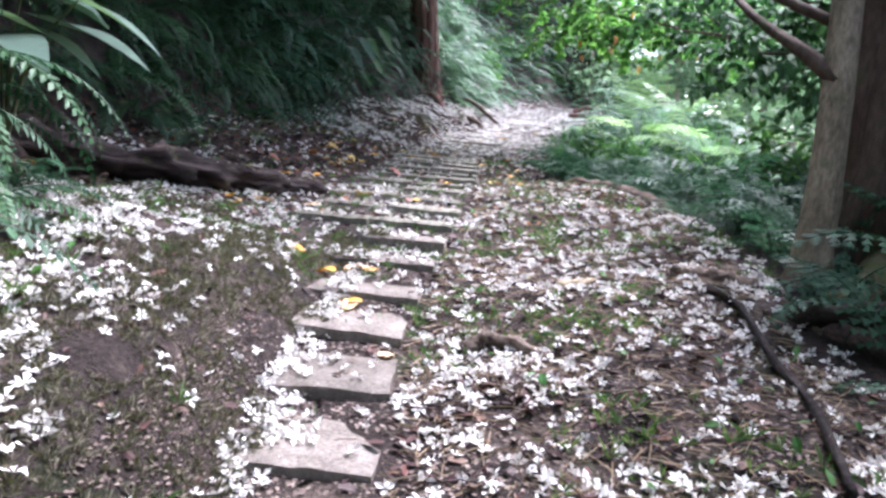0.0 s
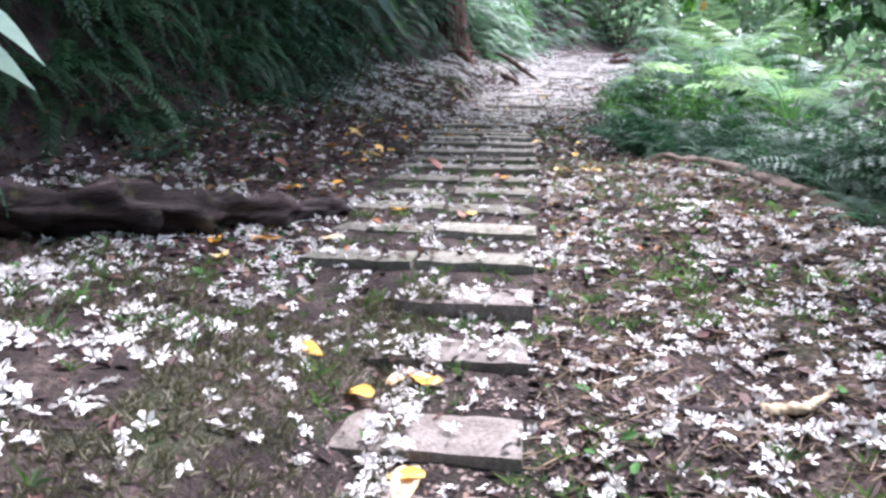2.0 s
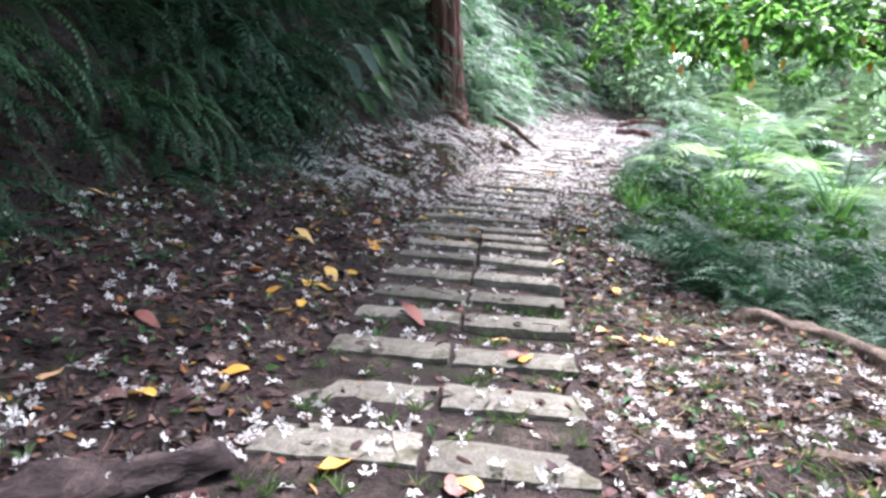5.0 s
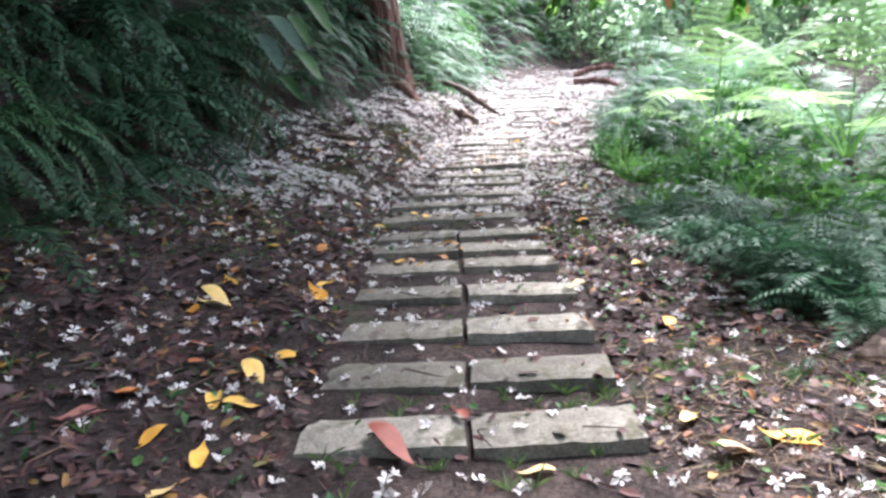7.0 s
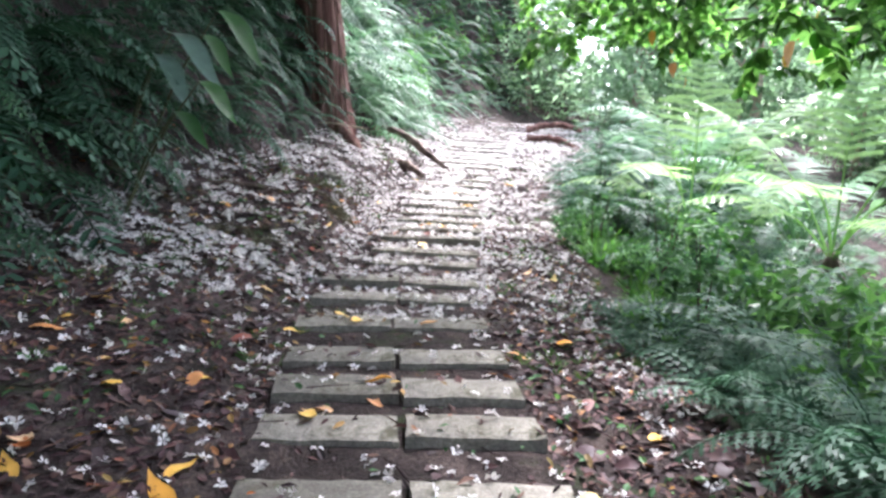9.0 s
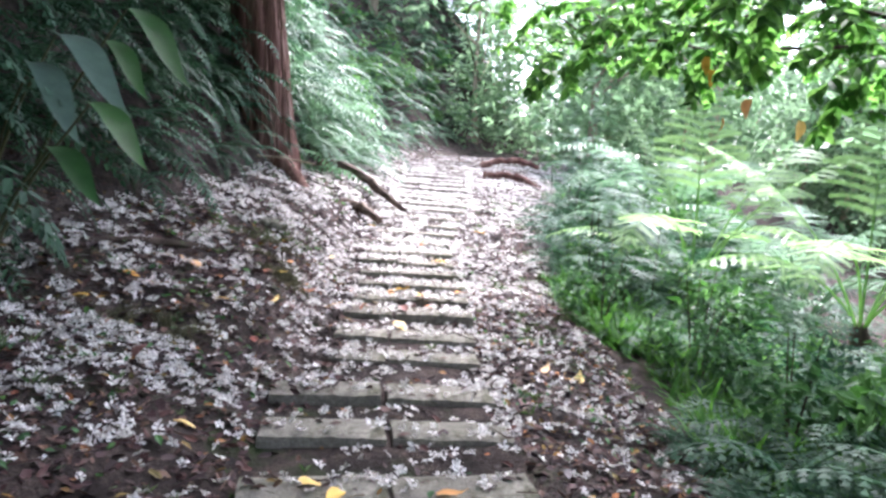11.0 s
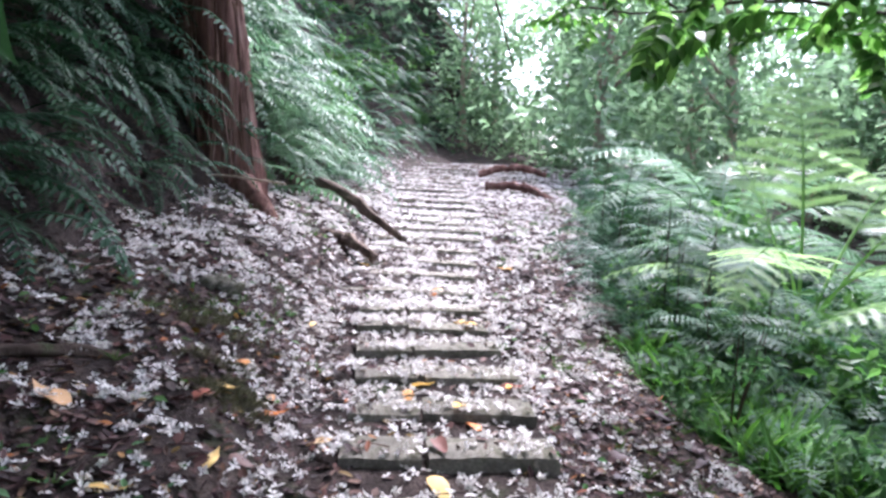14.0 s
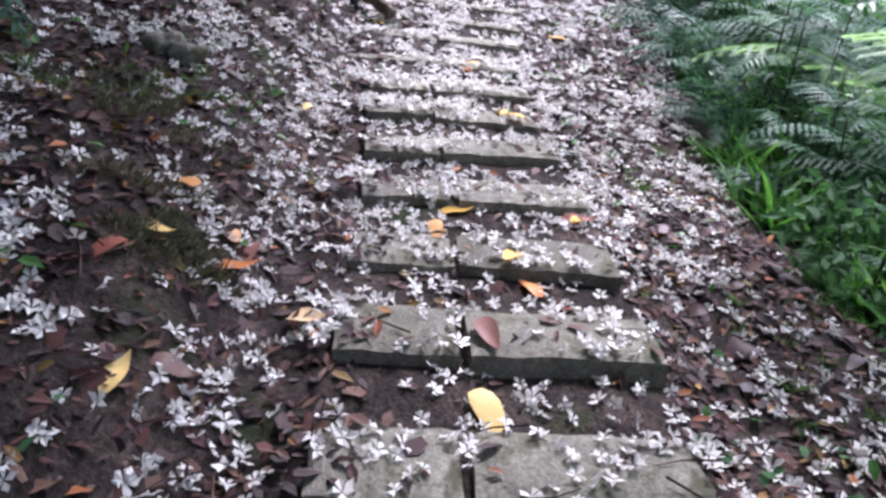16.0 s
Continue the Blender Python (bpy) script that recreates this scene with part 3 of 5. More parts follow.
FR_WIDE = [frond("frond", 1.15, 0.17, 20, 1, 44 - 14 * i, -70 - 3 * i, FERNTEAL, 35 + i, bare=0.12) for i in range(3)]
FR_BIG = [frond("frond", 1.0, 0.2, 17, 4, 58 - 8 * i, -48 - 5 * i, FERNTEAL, 30 + i) for i in range(3)]
FR_LIGHT = [frond("frond", 1.0, 0.22, 17, 4, 62 - 8 * i, -38 - 8 * i, FERNLIGHT, 40 + i) for i in range(3)]
FR_FINE = [frond("frond", 0.85, 0.26, 13, 7, 28 - 12 * i, -40 - 6 * i, (FERNTEAL, FERNTEAL, FERNLIGHT)[i], 50 + i, bare=0.15) for i in range(3)]
FR_TREE = [frond("frond", 2.7, 0.52, 24, 11, 84 - 7 * i, -32 - 10 * i, FERNLIGHT, 60 + i, bare=0.34) for i in range(3)]


def fern(x, y, kinds, count, face, spreading, size, label, name="fern", group="", sink=0.02):
    ob = tagged(new(name), label, "fern", group)
    ob.location = (x, y, float(ground(x, y)) - sink)
    for k in range(count):
        a = face + spreading * (2 * (k + rng.uniform(0.2, 0.8)) / count - 1)
        m = spun(0, 0, 0, rng.uniform(-0.25, 0.25), rng.uniform(-0.3, 0.25), a, size * rng.uniform(0.7, 1.15))
        part("frond", kinds[int(rng.integers(len(kinds)))], ob, m)
    return ob


def bank_foot(y):
    near = np.interp(y, [2.7, 3.3, 4.4, 5.0, 5.8], [0.95, 0.9, 0.7, 0.45, 0.05])
    foot = np.interp(y, [-5, 3, 6, 9, 13, 16, 19, 22, 26, 32, 40], [1.5, 1.6, 2.0, 2.3, 2.2, 1.9, 1.5, 1.3, 1.2, 1.6, 3.0])
    return edge(y) - SLAB - 0.70 + near - foot


def verge_edge(y):
    verge = np.interp(y, [-5, 0, 7, 8.8, 9.7, 12, 14, 16.5, 19.6, 22.7, 26, 30, 40], [1.8, 1.75, 1.65, 1.5, 0.85, 0.7, 1.0, 0.7, 1.2, 1.4, 2.2, 3.5, 6.0])
    return edge(y) - SLAB + 0.70 + verge


# the fern-covered bank
for k in range(210):
    y = 2.6 + 24 * ((k + rng.uniform()) / 210) ** 1.05
    back_off = -0.05 + 2.9 * rng.uniform() ** 1.1
    x = float(bank_foot(y)) - back_off - (0.2 if 13 < y < 19.3 else 0.25 if 15 < y < 20.3 else 0.45 if 4.2 < y < 7.0 else 0.0)
    if abs(x + 1.0) < 0.55 and abs(y - 20.35) < 0.6:
        continue
    # Sunny stretch takes the sunlit-paled green, the rest the shade-darkened one.
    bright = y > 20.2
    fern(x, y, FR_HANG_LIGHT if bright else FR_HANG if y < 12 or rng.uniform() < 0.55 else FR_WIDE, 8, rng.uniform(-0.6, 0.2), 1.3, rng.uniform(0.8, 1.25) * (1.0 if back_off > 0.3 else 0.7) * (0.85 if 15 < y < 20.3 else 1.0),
         "arching fern on the sunny bank, its green paled for sunlight" if bright else "drooping fern on a shaded bank, shade darkened into its green", group="ferns on the bank")

# ferns over the drop on the other side
for k in range(135):
    y = 5.6 + 16.4 * (k + rng.uniform()) / 135
    out = 0.12 + 3.2 * rng.uniform() ** 1.3
    if 13.2 < y < 17.2 and out < 0.8:
        out += 0.9
    x = float(verge_edge(y)) + out
    # Sunlight painted as paler green well out; ferns at the shaded edge stay dark.
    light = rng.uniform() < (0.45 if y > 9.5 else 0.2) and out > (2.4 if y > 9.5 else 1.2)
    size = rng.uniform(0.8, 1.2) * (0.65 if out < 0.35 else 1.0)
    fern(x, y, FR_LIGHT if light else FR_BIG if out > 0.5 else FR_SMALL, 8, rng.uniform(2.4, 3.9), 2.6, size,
         "fern spreading beyond the path's edge, its green paled as sunlit" if light else "blue-green fern spreading at the path's edge", group="ferns below the path")


# tall ferns: fine fronds held out from thin dark upright stalks
def tall_fern(x, y, height, count, pale):
    ob = tagged(new("tall_fern"), "tall fern with fine pale fronds on a thin dark stalk", "fern", "tall ferns below the path")
    ob.location = (x, y, float(ground(x, y)) - 0.03)
    lean = rng.normal(0, 0.07, 2)
    soup = Soup()
    path = bend([(0, 0, 0), (lean[0] * 0.3, lean[1] * 0.3, height * 0.5), (lean[0], lean[1], height)], 9)
    soup.add(*tube(path, np.linspace(0.011, 0.004, 9), 5, 0.2))
    part("stalk", soup.mesh("stalk", STALK, True), ob)
    for k in range(count):
        q = 0.5 + 0.5 * (k + 1) / count
        at = path[int(round(q * 8))]
        part("frond", FR_FINE[2 if rng.uniform() < pale else k % 2], ob, spun(*at, rng.uniform(-0.15, 0.15), rng.uniform(-0.25, 0.15), 2.4 * k + rng.uniform(-0.4, 0.4), rng.uniform(0.65, 1.05) * (1.25 - 0.5 * q)))


for x, y, h in ((3.52, 18.56, 1.35), (3.03, 17.77, 1.0), (3.72, 20.29, 1.4), (4.1, 21.5, 1.6), (4.5, 23.4, 1.5)):
    tall_fern(x, y, h, 8, 0.35)
for k in range(26):
    y = 16.4 + 7.7 * (k + rng.uniform()) / 26
    x = float(verge_edge(y)) + 0.75 + 1.5 * rng.uniform()
    tall_fern(x, y, rng.uniform(0.6, 1.4), 7, 0.05)


def joined(name, meshes, count, place, material, label):
    """Many fronds in one mesh; place() gives the pose of each."""
    stock = []
    for me in meshes:
        co = np.empty(len(me.vertices) * 3)
        me.vertices.foreach_get("co", co)
        stock.append((co.reshape(-1, 3), [tuple(p.vertices) for p in me.polygons]))
    soup = Soup()
    for k in range(count):
        v, f = stock[k % len(stock)]
        soup.add(placed(v, place(k)), f)
    return tagged(new(name, soup.mesh(name, material)), label, "undergrowth", kind="stuff")


def on_bank(low, high, reach):
    def place(k):
        y = rng.uniform(low, high)
        x = float(bank_foot(y)) + (-0.15 if 13 < y < 19.3 else -0.15 if 15 < y < 20.3 else -0.45 if 4.2 < y < 7.0 else 0.1) - reach * rng.uniform()
        return spun(x, y, float(ground(x, y)) - 0.03, rng.uniform(-0.3, 0.3), rng.uniform(-0.25, 0.25), rng.uniform(-1.1, 0.7), rng.uniform(0.75, 1.35) * (0.7 if 15 < y < 20.3 else 1.0))
    return place


def below_path(low, high, reach, start=0.25):
    def place(k):
        y = rng.uniform(low, high)
        x = float(verge_edge(y)) + max(start, 1.4 if 13.0 < y < 17.2 else 0) + reach * rng.uniform() ** 1.2
        return spun(x, y, float(ground(x, y)) - 0.05, rng.uniform(-0.4, 0.4), rng.uniform(-0.5, 0.3), rng.uniform(-3.14, 3.14), rng.uniform(0.7, 1.3) * (0.7 if x - verge_edge(y) < 0.6 else 1.1))
    return place


MASS = [frond("mass", 1.0, 0.13, 20, 1, 34 - 14 * i, -76 - 4 * i, FERN, 100 + i, bare=0.1) for i in range(3)]
LIGHT = [frond("mass", 1.4, 0.25, 16, 1, 40 - 12 * i, -66 - 4 * i, FERN, 110 + i, bare=0.1) for i in range(3)]
RISING = [frond("mass", 1.05, 0.2, 13, 3, 76 - 10 * i, -30 - 12 * i, FERN, 105 + i, bare=0.2) for i in range(3)]
# Undergrowth colour also follows the bank's shade and sun.
joined("bank_undergrowth", MASS, 260, on_bank(-1.5, 11.0, 4.2), FERNMASS, "ferns hanging on the steep shaded bank, darkened in colour for the shade")
joined("bank_undergrowth", MASS, 900, on_bank(11.0, 20.5, 4.2), FERNMASS, "dense ferns covering the steep bank, green darkened for shade")
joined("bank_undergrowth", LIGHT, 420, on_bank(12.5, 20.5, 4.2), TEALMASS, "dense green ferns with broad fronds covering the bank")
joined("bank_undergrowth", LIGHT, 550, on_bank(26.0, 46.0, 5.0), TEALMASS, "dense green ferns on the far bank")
joined("bank_undergrowth", LIGHT, 330, on_bank(20.3, 46.0, 5.0), LIGHTMASS, "dense ferns covering the sunny bank, green paled as sunlit")
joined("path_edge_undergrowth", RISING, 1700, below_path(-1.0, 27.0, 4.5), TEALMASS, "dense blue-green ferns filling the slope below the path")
# Outer slope gets the green with sunlight in its colour.
joined("path_edge_undergrowth", RISING, 450, below_path(9.0, 30.0, 5.0, 1.9), LIGHTMASS, "ferns filling the slope below the path, paled as sunlit")

# small ferns here and there
for x, y, s in ((-2.5, 4.3, 0.7), (-2.75, 7.2, 0.6), (-2.3, 3.7, 0.8), (-2.5, 3.0, 0.9), (-2.2, 8.4, 0.35), (1.5, 10.2, 0.5), (2.0, 6.5, 0.6), (2.1, 5.2, 0.7), (1.05, 8.9, 0.3), (-3.0, 8.2, 0.9), (2.05, 4.4, 0.8)):
    fern(x, y, FR_SMALL, 6, rng.uniform(-3, 3), 2.8, s, "small green fern growing from the litter", group="small ferns")


# large ferns with long pale fronds
def large_fern(x, y, label, count=9, size=1.0, face=0.0):
    ob = tagged(new("large_fern"), label, "fern")
    ob.location = (x, y, float(ground(x, y)) - 0.05)
    soup = Soup()
    soup.add(*tube([(0, 0, -0.1), (0.01, 0, 0.12), (0, 0, 0.25)], [0.14, 0.12, 0.08], 10, 0.3))
    part("rootstock", soup.mesh("rootstock", DARKBARK, True), ob)
    for k in range(count):
        part("frond", FR_TREE[k % 3], ob, spun(0, 0, 0.15, rng.uniform(-0.12, 0.12), rng.uniform(-0.15, 0.15), face + k * 6.283 / count + rng.uniform(-0.2, 0.2), size * rng.uniform(0.85, 1.1)))


for x, y, s, face in ((6.8, 18.8, 1.3, 1.1), (5.9, 21.2, 1.2, 0.2), (6.4, 13.2, 1.0, 0.8)):
    large_fern(x, y, "large fern with long pale green arching fronds", 9, s, face)


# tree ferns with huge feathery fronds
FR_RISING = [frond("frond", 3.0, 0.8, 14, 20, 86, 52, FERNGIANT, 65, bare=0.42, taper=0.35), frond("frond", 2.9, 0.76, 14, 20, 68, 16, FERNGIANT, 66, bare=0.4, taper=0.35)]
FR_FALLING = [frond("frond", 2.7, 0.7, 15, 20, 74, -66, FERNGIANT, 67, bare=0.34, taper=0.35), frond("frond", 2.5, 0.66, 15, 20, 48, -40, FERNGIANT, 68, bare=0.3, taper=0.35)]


def tree_fern(x, y, top, fronds, label):
    ob = tagged(new("tree_fern"), label, "fern")
    z = float(ground(x, y)) - 0.1
    ob.location = (x, y, z)
    soup = Soup()
    h = top - z
    soup.add(*tube(bend([(0.05, 0.03, 0), (0.03, 0, h * 0.5), (0, 0, h)], 9), np.concatenate([np.linspace(0.15, 0.12, 8), [0.05]]), 14, 0.35, 5))
    part("trunk", soup.mesh("trunk", DARKBARK, True), ob)
    for mesh, a, size, tip in fronds:
        part("frond", mesh, ob, spun(0.05 * math.cos(a), 0.05 * math.sin(a), h - 0.05, 0, tip, a, size))


tree_fern(4.35, 17.8, 0.95, [(FR_RISING[0], 1.15, 1.0, 0.0), (FR_RISING[1], 0.2, 1.05, 0.0), (FR_FALLING[0], 3.75, 0.95, 0.0), (FR_RISING[0], 2.3, 0.8, 0.1), (FR_FALLING[0], 5.0, 0.9, 0.0), (FR_FALLING[1], 2.9, 0.85, -0.1),
                             (FR_RISING[1], 5.9, 0.9, 0.0)], "tree fern with huge light green feathery fronds")
tree_fern(5.75, 16.5, 0.8, [(FR_FALLING[1], 3.05, 1.0, -0.05), (FR_FALLING[0], 3.7, 1.0, 0.0), (FR_RISING[1], 2.4, 1.0, 0.0), (FR_RISING[0], 0.9, 1.0, 0.0), (FR_FALLING[1], 4.5, 0.95, 0.0), (FR_FALLING[0], 5.6, 1.0, 0.0), (FR_RISING[1], 0.1, 1.0, 0.0)],
          "tree fern with long pale drooping fronds")


# ---- broad-leaved plants on the bank ----
def broad_plant(base, tips, length, width, label, colour=TAROLEAF, hang=(2, 14)):
    x, y = base
    z = float(ground(x, y)) - 0.03
    ob = tagged(new("broad_leaf_plant"), label, "plant")
    ob.location = (x, y, z)
    for tx, ty, tz, turn in tips:
        top = np.array((tx - x, ty - y, tz - z))
        away = np.array((math.cos(turn), math.sin(turn), 0))
        start = top - away * length * 0.8 + np.array((0, 0, 0.12))
        soup = Soup()
        soup.add(*tube(bend([(0, 0, 0), start * np.array((0.35, 0.35, 0.65)), start], 10), np.linspace(0.014, 0.006, 10), 6))
        stalk = part("stalk", soup.mesh("stalk", STEM, True), ob)
        soup = Soup()
        v, f = blade(length, width, 0.18, 0.22, 9, True)
        m = Matrix.Translation(start) @ pose(0, 0, 0, rng.uniform(-12, 12), rng.uniform(*hang), math.degrees(turn))
        soup.add(placed(v, m), f)
        part("leaf", soup.mesh("leaf", colour, True), stalk)


broad_plant((-2.7, 4.3), [(-1.95, 4.0, 1.55, -0.35), (-1.66, 4.1, 1.72, -0.25), (-2.0, 3.5, 1.45, -0.7), (-2.1, 4.3, 1.85, -0.3), (-1.8, 4.2, 1.58, -0.3)], 0.72, 0.34, "plant with large pale grey-green heart-shaped leaves")
def hanging_leaf_plant(base, leaves, colour, label):
    """Long leaves, each from where its stalk ends to its tip."""
    x, y = base
    z = float(ground(x, y)) - 0.03
    ob = tagged(new("broad_leaf_plant"), label, "plant")
    ob.location = (x, y, z)
    for start, tip, width in leaves:
        a, b = Vector(start) - ob.location, Vector(tip) - ob.location
        soup = Soup()
        soup.add(*tube(bend([(0, 0, 0), a * 0.5 + Vector((0, 0, 0.12)), a], 10), np.linspace(0.013, 0.006, 10), 6))
        stalk = part("stalk", soup.mesh("stalk", STEM, True), ob)
        ahead = (b - a).normalized()
        side = Vector((0, 0, 1)).cross(ahead).normalized()
        turn = Matrix((ahead, side, ahead.cross(side))).transposed().to_4x4()
        soup = Soup()
        v, f = blade((b - a).length, width, 0.2, 0.1, 10, False, 0.5)
        soup.add(placed(v, Matrix.Translation(a) @ turn), f)
        part("leaf", soup.mesh("leaf", colour, True), stalk)


hanging_leaf_plant((-2.6, 15.4), [((-1.9, 15.3, 3.2), (-1.35, 14.8, 2.72), 0.26), ((-2.1, 15.6, 3.0), (-1.7, 15.2, 2.62), 0.2)], BROADLEAF, "broad-leaved plant with long bright green leaves")
hanging_leaf_plant((-2.7, 14.9), [((-2.25, 14.9, 2.92), (-1.6, 14.15, 2.5), 0.24), ((-2.3, 14.6, 2.7), (-1.85, 14.0, 2.3), 0.2)], TAROLEAF, "plant with long drooping grey-green leaves")
hanging_leaf_plant((-2.4, 13.9), [((-1.78, 13.85, 2.45), (-1.4, 13.5, 2.17), 0.18), ((-1.95, 13.75, 2.2), (-1.6, 13.4, 1.98), 0.16)], BROADLEAF, "low broad-leaved plant with bright green leaves")


# ---- leafy branches and trees ----
def sprig(name, length, leaves, size, material, seed, hang=0.6):
    r = np.random.default_rng(seed)
    soup = Soup()
    stem = arch(length, 8, 25, -45)
    soup.add(*tube(stem, np.linspace(0.008, 0.002, 9), 4))
    for k in range(leaves):
        s = 0.15 + 0.85 * (k + r.uniform()) / leaves
        q = min(s * 8, 7.99)
        at = stem[int(q)] + (stem[int(q) + 1] - stem[int(q)]) * (q - int(q))
        v, f = blade(size * r.uniform(0.6, 1.1), size * r.uniform(0.5, 0.68), 0.25, 0.15, 4)
        side = 1 if k % 2 else -1
        m = Matrix.Translation(at) @ Euler((r.uniform(-0.5, 0.5), hang * r.uniform(0.2, 1.6), side * r.uniform(0.4, 1.5))).to_matrix().to_4x4()
        soup.add(placed(v, m), f)
    return soup.mesh(name, material)


DARK_SPRIGS = [sprig("sprig", 0.6, 22, 0.15, SHADELEAF, 74 + i) for i in range(4)]
SPRIGS = [sprig("sprig", 0.6, 26, 0.13, TREELEAF, 70 + i, 0.45) for i in range(4)]


def leafy_tree(name, trunk_path, radii, bark, limbs, label, sprig_count, spread_by, size=1.0, sprigs=SPRIGS):
    ob = trunk_tree(name, trunk_path, radii, bark, label, 16, 3, 0.12)
    base = np.array(trunk_path[0])
    for pts in limbs:
        soup = Soup()
        q = bend(np.array(pts) - base, 16) + rng.normal(0, 0.035, (16, 3))
        soup.add(*tube(q, np.linspace(0.028, 0.008, 16), 7, 0.2))
        part("limb", soup.mesh("limb", bark, True), ob)
        for k in range(sprig_count):
            at = q[int(rng.integers(4, 16))] + rng.normal(0, 1, 3) * np.array(spread_by)
            part("sprig", sprigs[int(rng.integers(4))], ob, spun(*at, rng.uniform(-0.4, 0.4), rng.uniform(-0.2, 0.5), rng.uniform(0, 6.28), size * rng.uniform(0.75, 1.2)))
    return ob


hanging_tree = leafy_tree("leafy_tree", [(7.3, 12.0, -1.7), (7.1, 12.1, 1.0), (6.6, 12.3, 3.2), (6.4, 12.5, 6.0)], [0.16, 0.12, 0.10, 0.06], DARKBARK,
           [[(6.65, 12.3, 3.0), (4.95, 12.5, 2.6), (4.2, 13.2, 3.1), (3.3, 14.0, 3.5), (2.2, 14.6, 3.7), (1.6, 15.0, 3.75)],
            [(6.65, 12.3, 3.0), (4.9, 12.5, 2.8), (4.2, 12.2, 3.15), (3.2, 11.8, 3.2), (2.4, 11.4, 3.15), (2.1, 11.0, 3.1)],
            [(6.65, 12.3, 3.0), (4.8, 12.6, 3.2), (4.2, 14.5, 3.4), (3.3, 16.2, 3.6), (2.6, 17.5, 3.75), (2.2, 19.0, 4.0)],
            [(6.65, 12.3, 3.0), (4.7, 12.7, 3.6), (3.6, 13.2, 3.9), (2.7, 13.6, 4.0), (2.0, 14.0, 3.9)],
            [(6.65, 12.3, 3.0), (4.8, 12.7, 3.4), (3.8, 14.6, 3.7), (2.9, 15.8, 3.7), (2.1, 16.8, 3.75)]],
           "tree with glossy green leaves hanging over the path", 46, (0.42, 0.5, 0.2))
crooked_tree = leafy_tree("leafy_tree", [(5.7, 7.4, -1.4), (5.6, 7.4, 0.8), (5.3, 7.5, 2.4), (5.0, 7.6, 5.0)], [0.14, 0.10, 0.08, 0.05], DARKBARK,
           [[(5.35, 7.45, 1.9), (4.3, 7.65, 2.1), (3.4, 7.8, 2.3), (2.5, 7.8, 2.5), (2.0, 8.2, 2.6)],
            [(5.35, 7.45, 2.1), (4.4, 7.1, 2.2), (3.6, 6.6, 2.4), (2.8, 6.0, 2.5), (2.2, 5.6, 2.45)],
            [(5.3, 7.5, 2.4), (4.2, 8.0, 2.6), (3.8, 8.8, 2.8), (3.2, 9.8, 3.0), (2.6, 10.4, 3.1)]],
           "small crooked tree with dense dark green leaves", 40, (0.35, 0.4, 0.22), 0.85, DARK_SPRIGS)

# more leaves at the ends of the hanging limbs, and a few that have turned yellow
more = np.random.default_rng(5)
for low, high, count in (((2.3, 11.2, 2.95), (4.6, 14.0, 3.45), 34), ((1.9, 13.6, 3.2), (4.4, 16.5, 3.8), 44)):
    for k in range(count):
        at = more.uniform(low, high) - np.array((7.3, 12.0, -1.7))
        part("sprig", SPRIGS[k % 4], hanging_tree, spun(*at, more.uniform(-0.4, 0.4), more.uniform(-0.1, 0.6), more.uniform(0, 6.28), more.uniform(0.8, 1.25)))
for k in range(60):
    at = more.uniform((2.6, 6.6, 1.95), (4.6, 9.5, 2.6)) - np.array((5.7, 7.4, -1.4))
    part("sprig", DARK_SPRIGS[k % 4], crooked_tree, spun(*at, more.uniform(-0.4, 0.4), more.uniform(-0.1, 0.6), more.uniform(0, 6.28), more.uniform(0.7, 1.0)))
soup = Soup()
soup.add(*blade(0.15, 0.085, 0.3, 0.3, 4))
yellow_leaf = soup.mesh("leaf", YELLOW, True)
for k in range(14):
    at = more.uniform((2.0, 11.4, 2.8), (4.2, 16.0, 3.4)) - np.array((7.3, 12.0, -1.7))
    part("leaf", yellow_leaf, hanging_tree, spun(*at, more.uniform(-0.5, 0.5), more.uniform(0.7, 1.4), more.uniform(0, 6.28), more.uniform(0.8, 1.2)), "yellowed hanging leaf")

soup = Soup()
soup.add(*tube(bend([(2.6, 17.5, 3.75), (1.9, 17.8, 4.25), (1.25, 18.0, 4.15), (1.2, 18.0, 3.85), (1.32, 18.0, 3.55), (1.42, 18.0, 3.25)], 20), np.linspace(0.012, 0.006, 20), 6))
tagged(new("vine", soup.mesh("vine", DARKBARK, True)), "thin dark vine hanging from a branch", "vine")


def crown(name, radii, count, size, seed, material=TREELEAF):
    """Leaves gathered in many small clumps inside an uneven ellipsoid."""
    r = np.random.default_rng(seed)
    soup = Soup()
    clumps = r.normal(0, 1, (max(12, count // 45), 3))
    clumps = clumps / np.linalg.norm(clumps, axis=1)[:, None] * r.uniform(0.35, 1.0, (len(clumps), 1)) * np.array(radii)
    v, f = np.array([(0, 0, 0), (0.45, -0.26, 0.06), (1, 0, -0.1), (0.45, 0.26, 0.06)]), [(0, 1, 2), (0, 2, 3)]
    for k in range(count):
        at = clumps[k % len(clumps)] + r.normal(0, 0.16, 3) * radii[0]
        m = spun(*at, r.uniform(-0.9, 0.9), r.uniform(-0.4, 1.1), r.uniform(0, 6.28), size * r.uniform(0.6, 1.3))
        soup.add(placed(v, m), f)
    return soup.mesh(name, material)


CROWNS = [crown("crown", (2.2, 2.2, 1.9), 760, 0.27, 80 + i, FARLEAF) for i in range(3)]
SHRUBS = [crown("foliage", (0.6, 0.6, 0.45), 380, 0.13, 90 + i, SHRUBLEAF) for i in range(3)]
BUSHES = [crown("foliage", (0.5, 0.5, 0.5), 420, 0.10, 120 + i, SHADELEAF) for i in range(2)]
ROOFS = [crown("crown", (3.0, 3.0, 1.2), 1500, 0.48, 95 + i) for i in range(2)]
TRUNKS = []
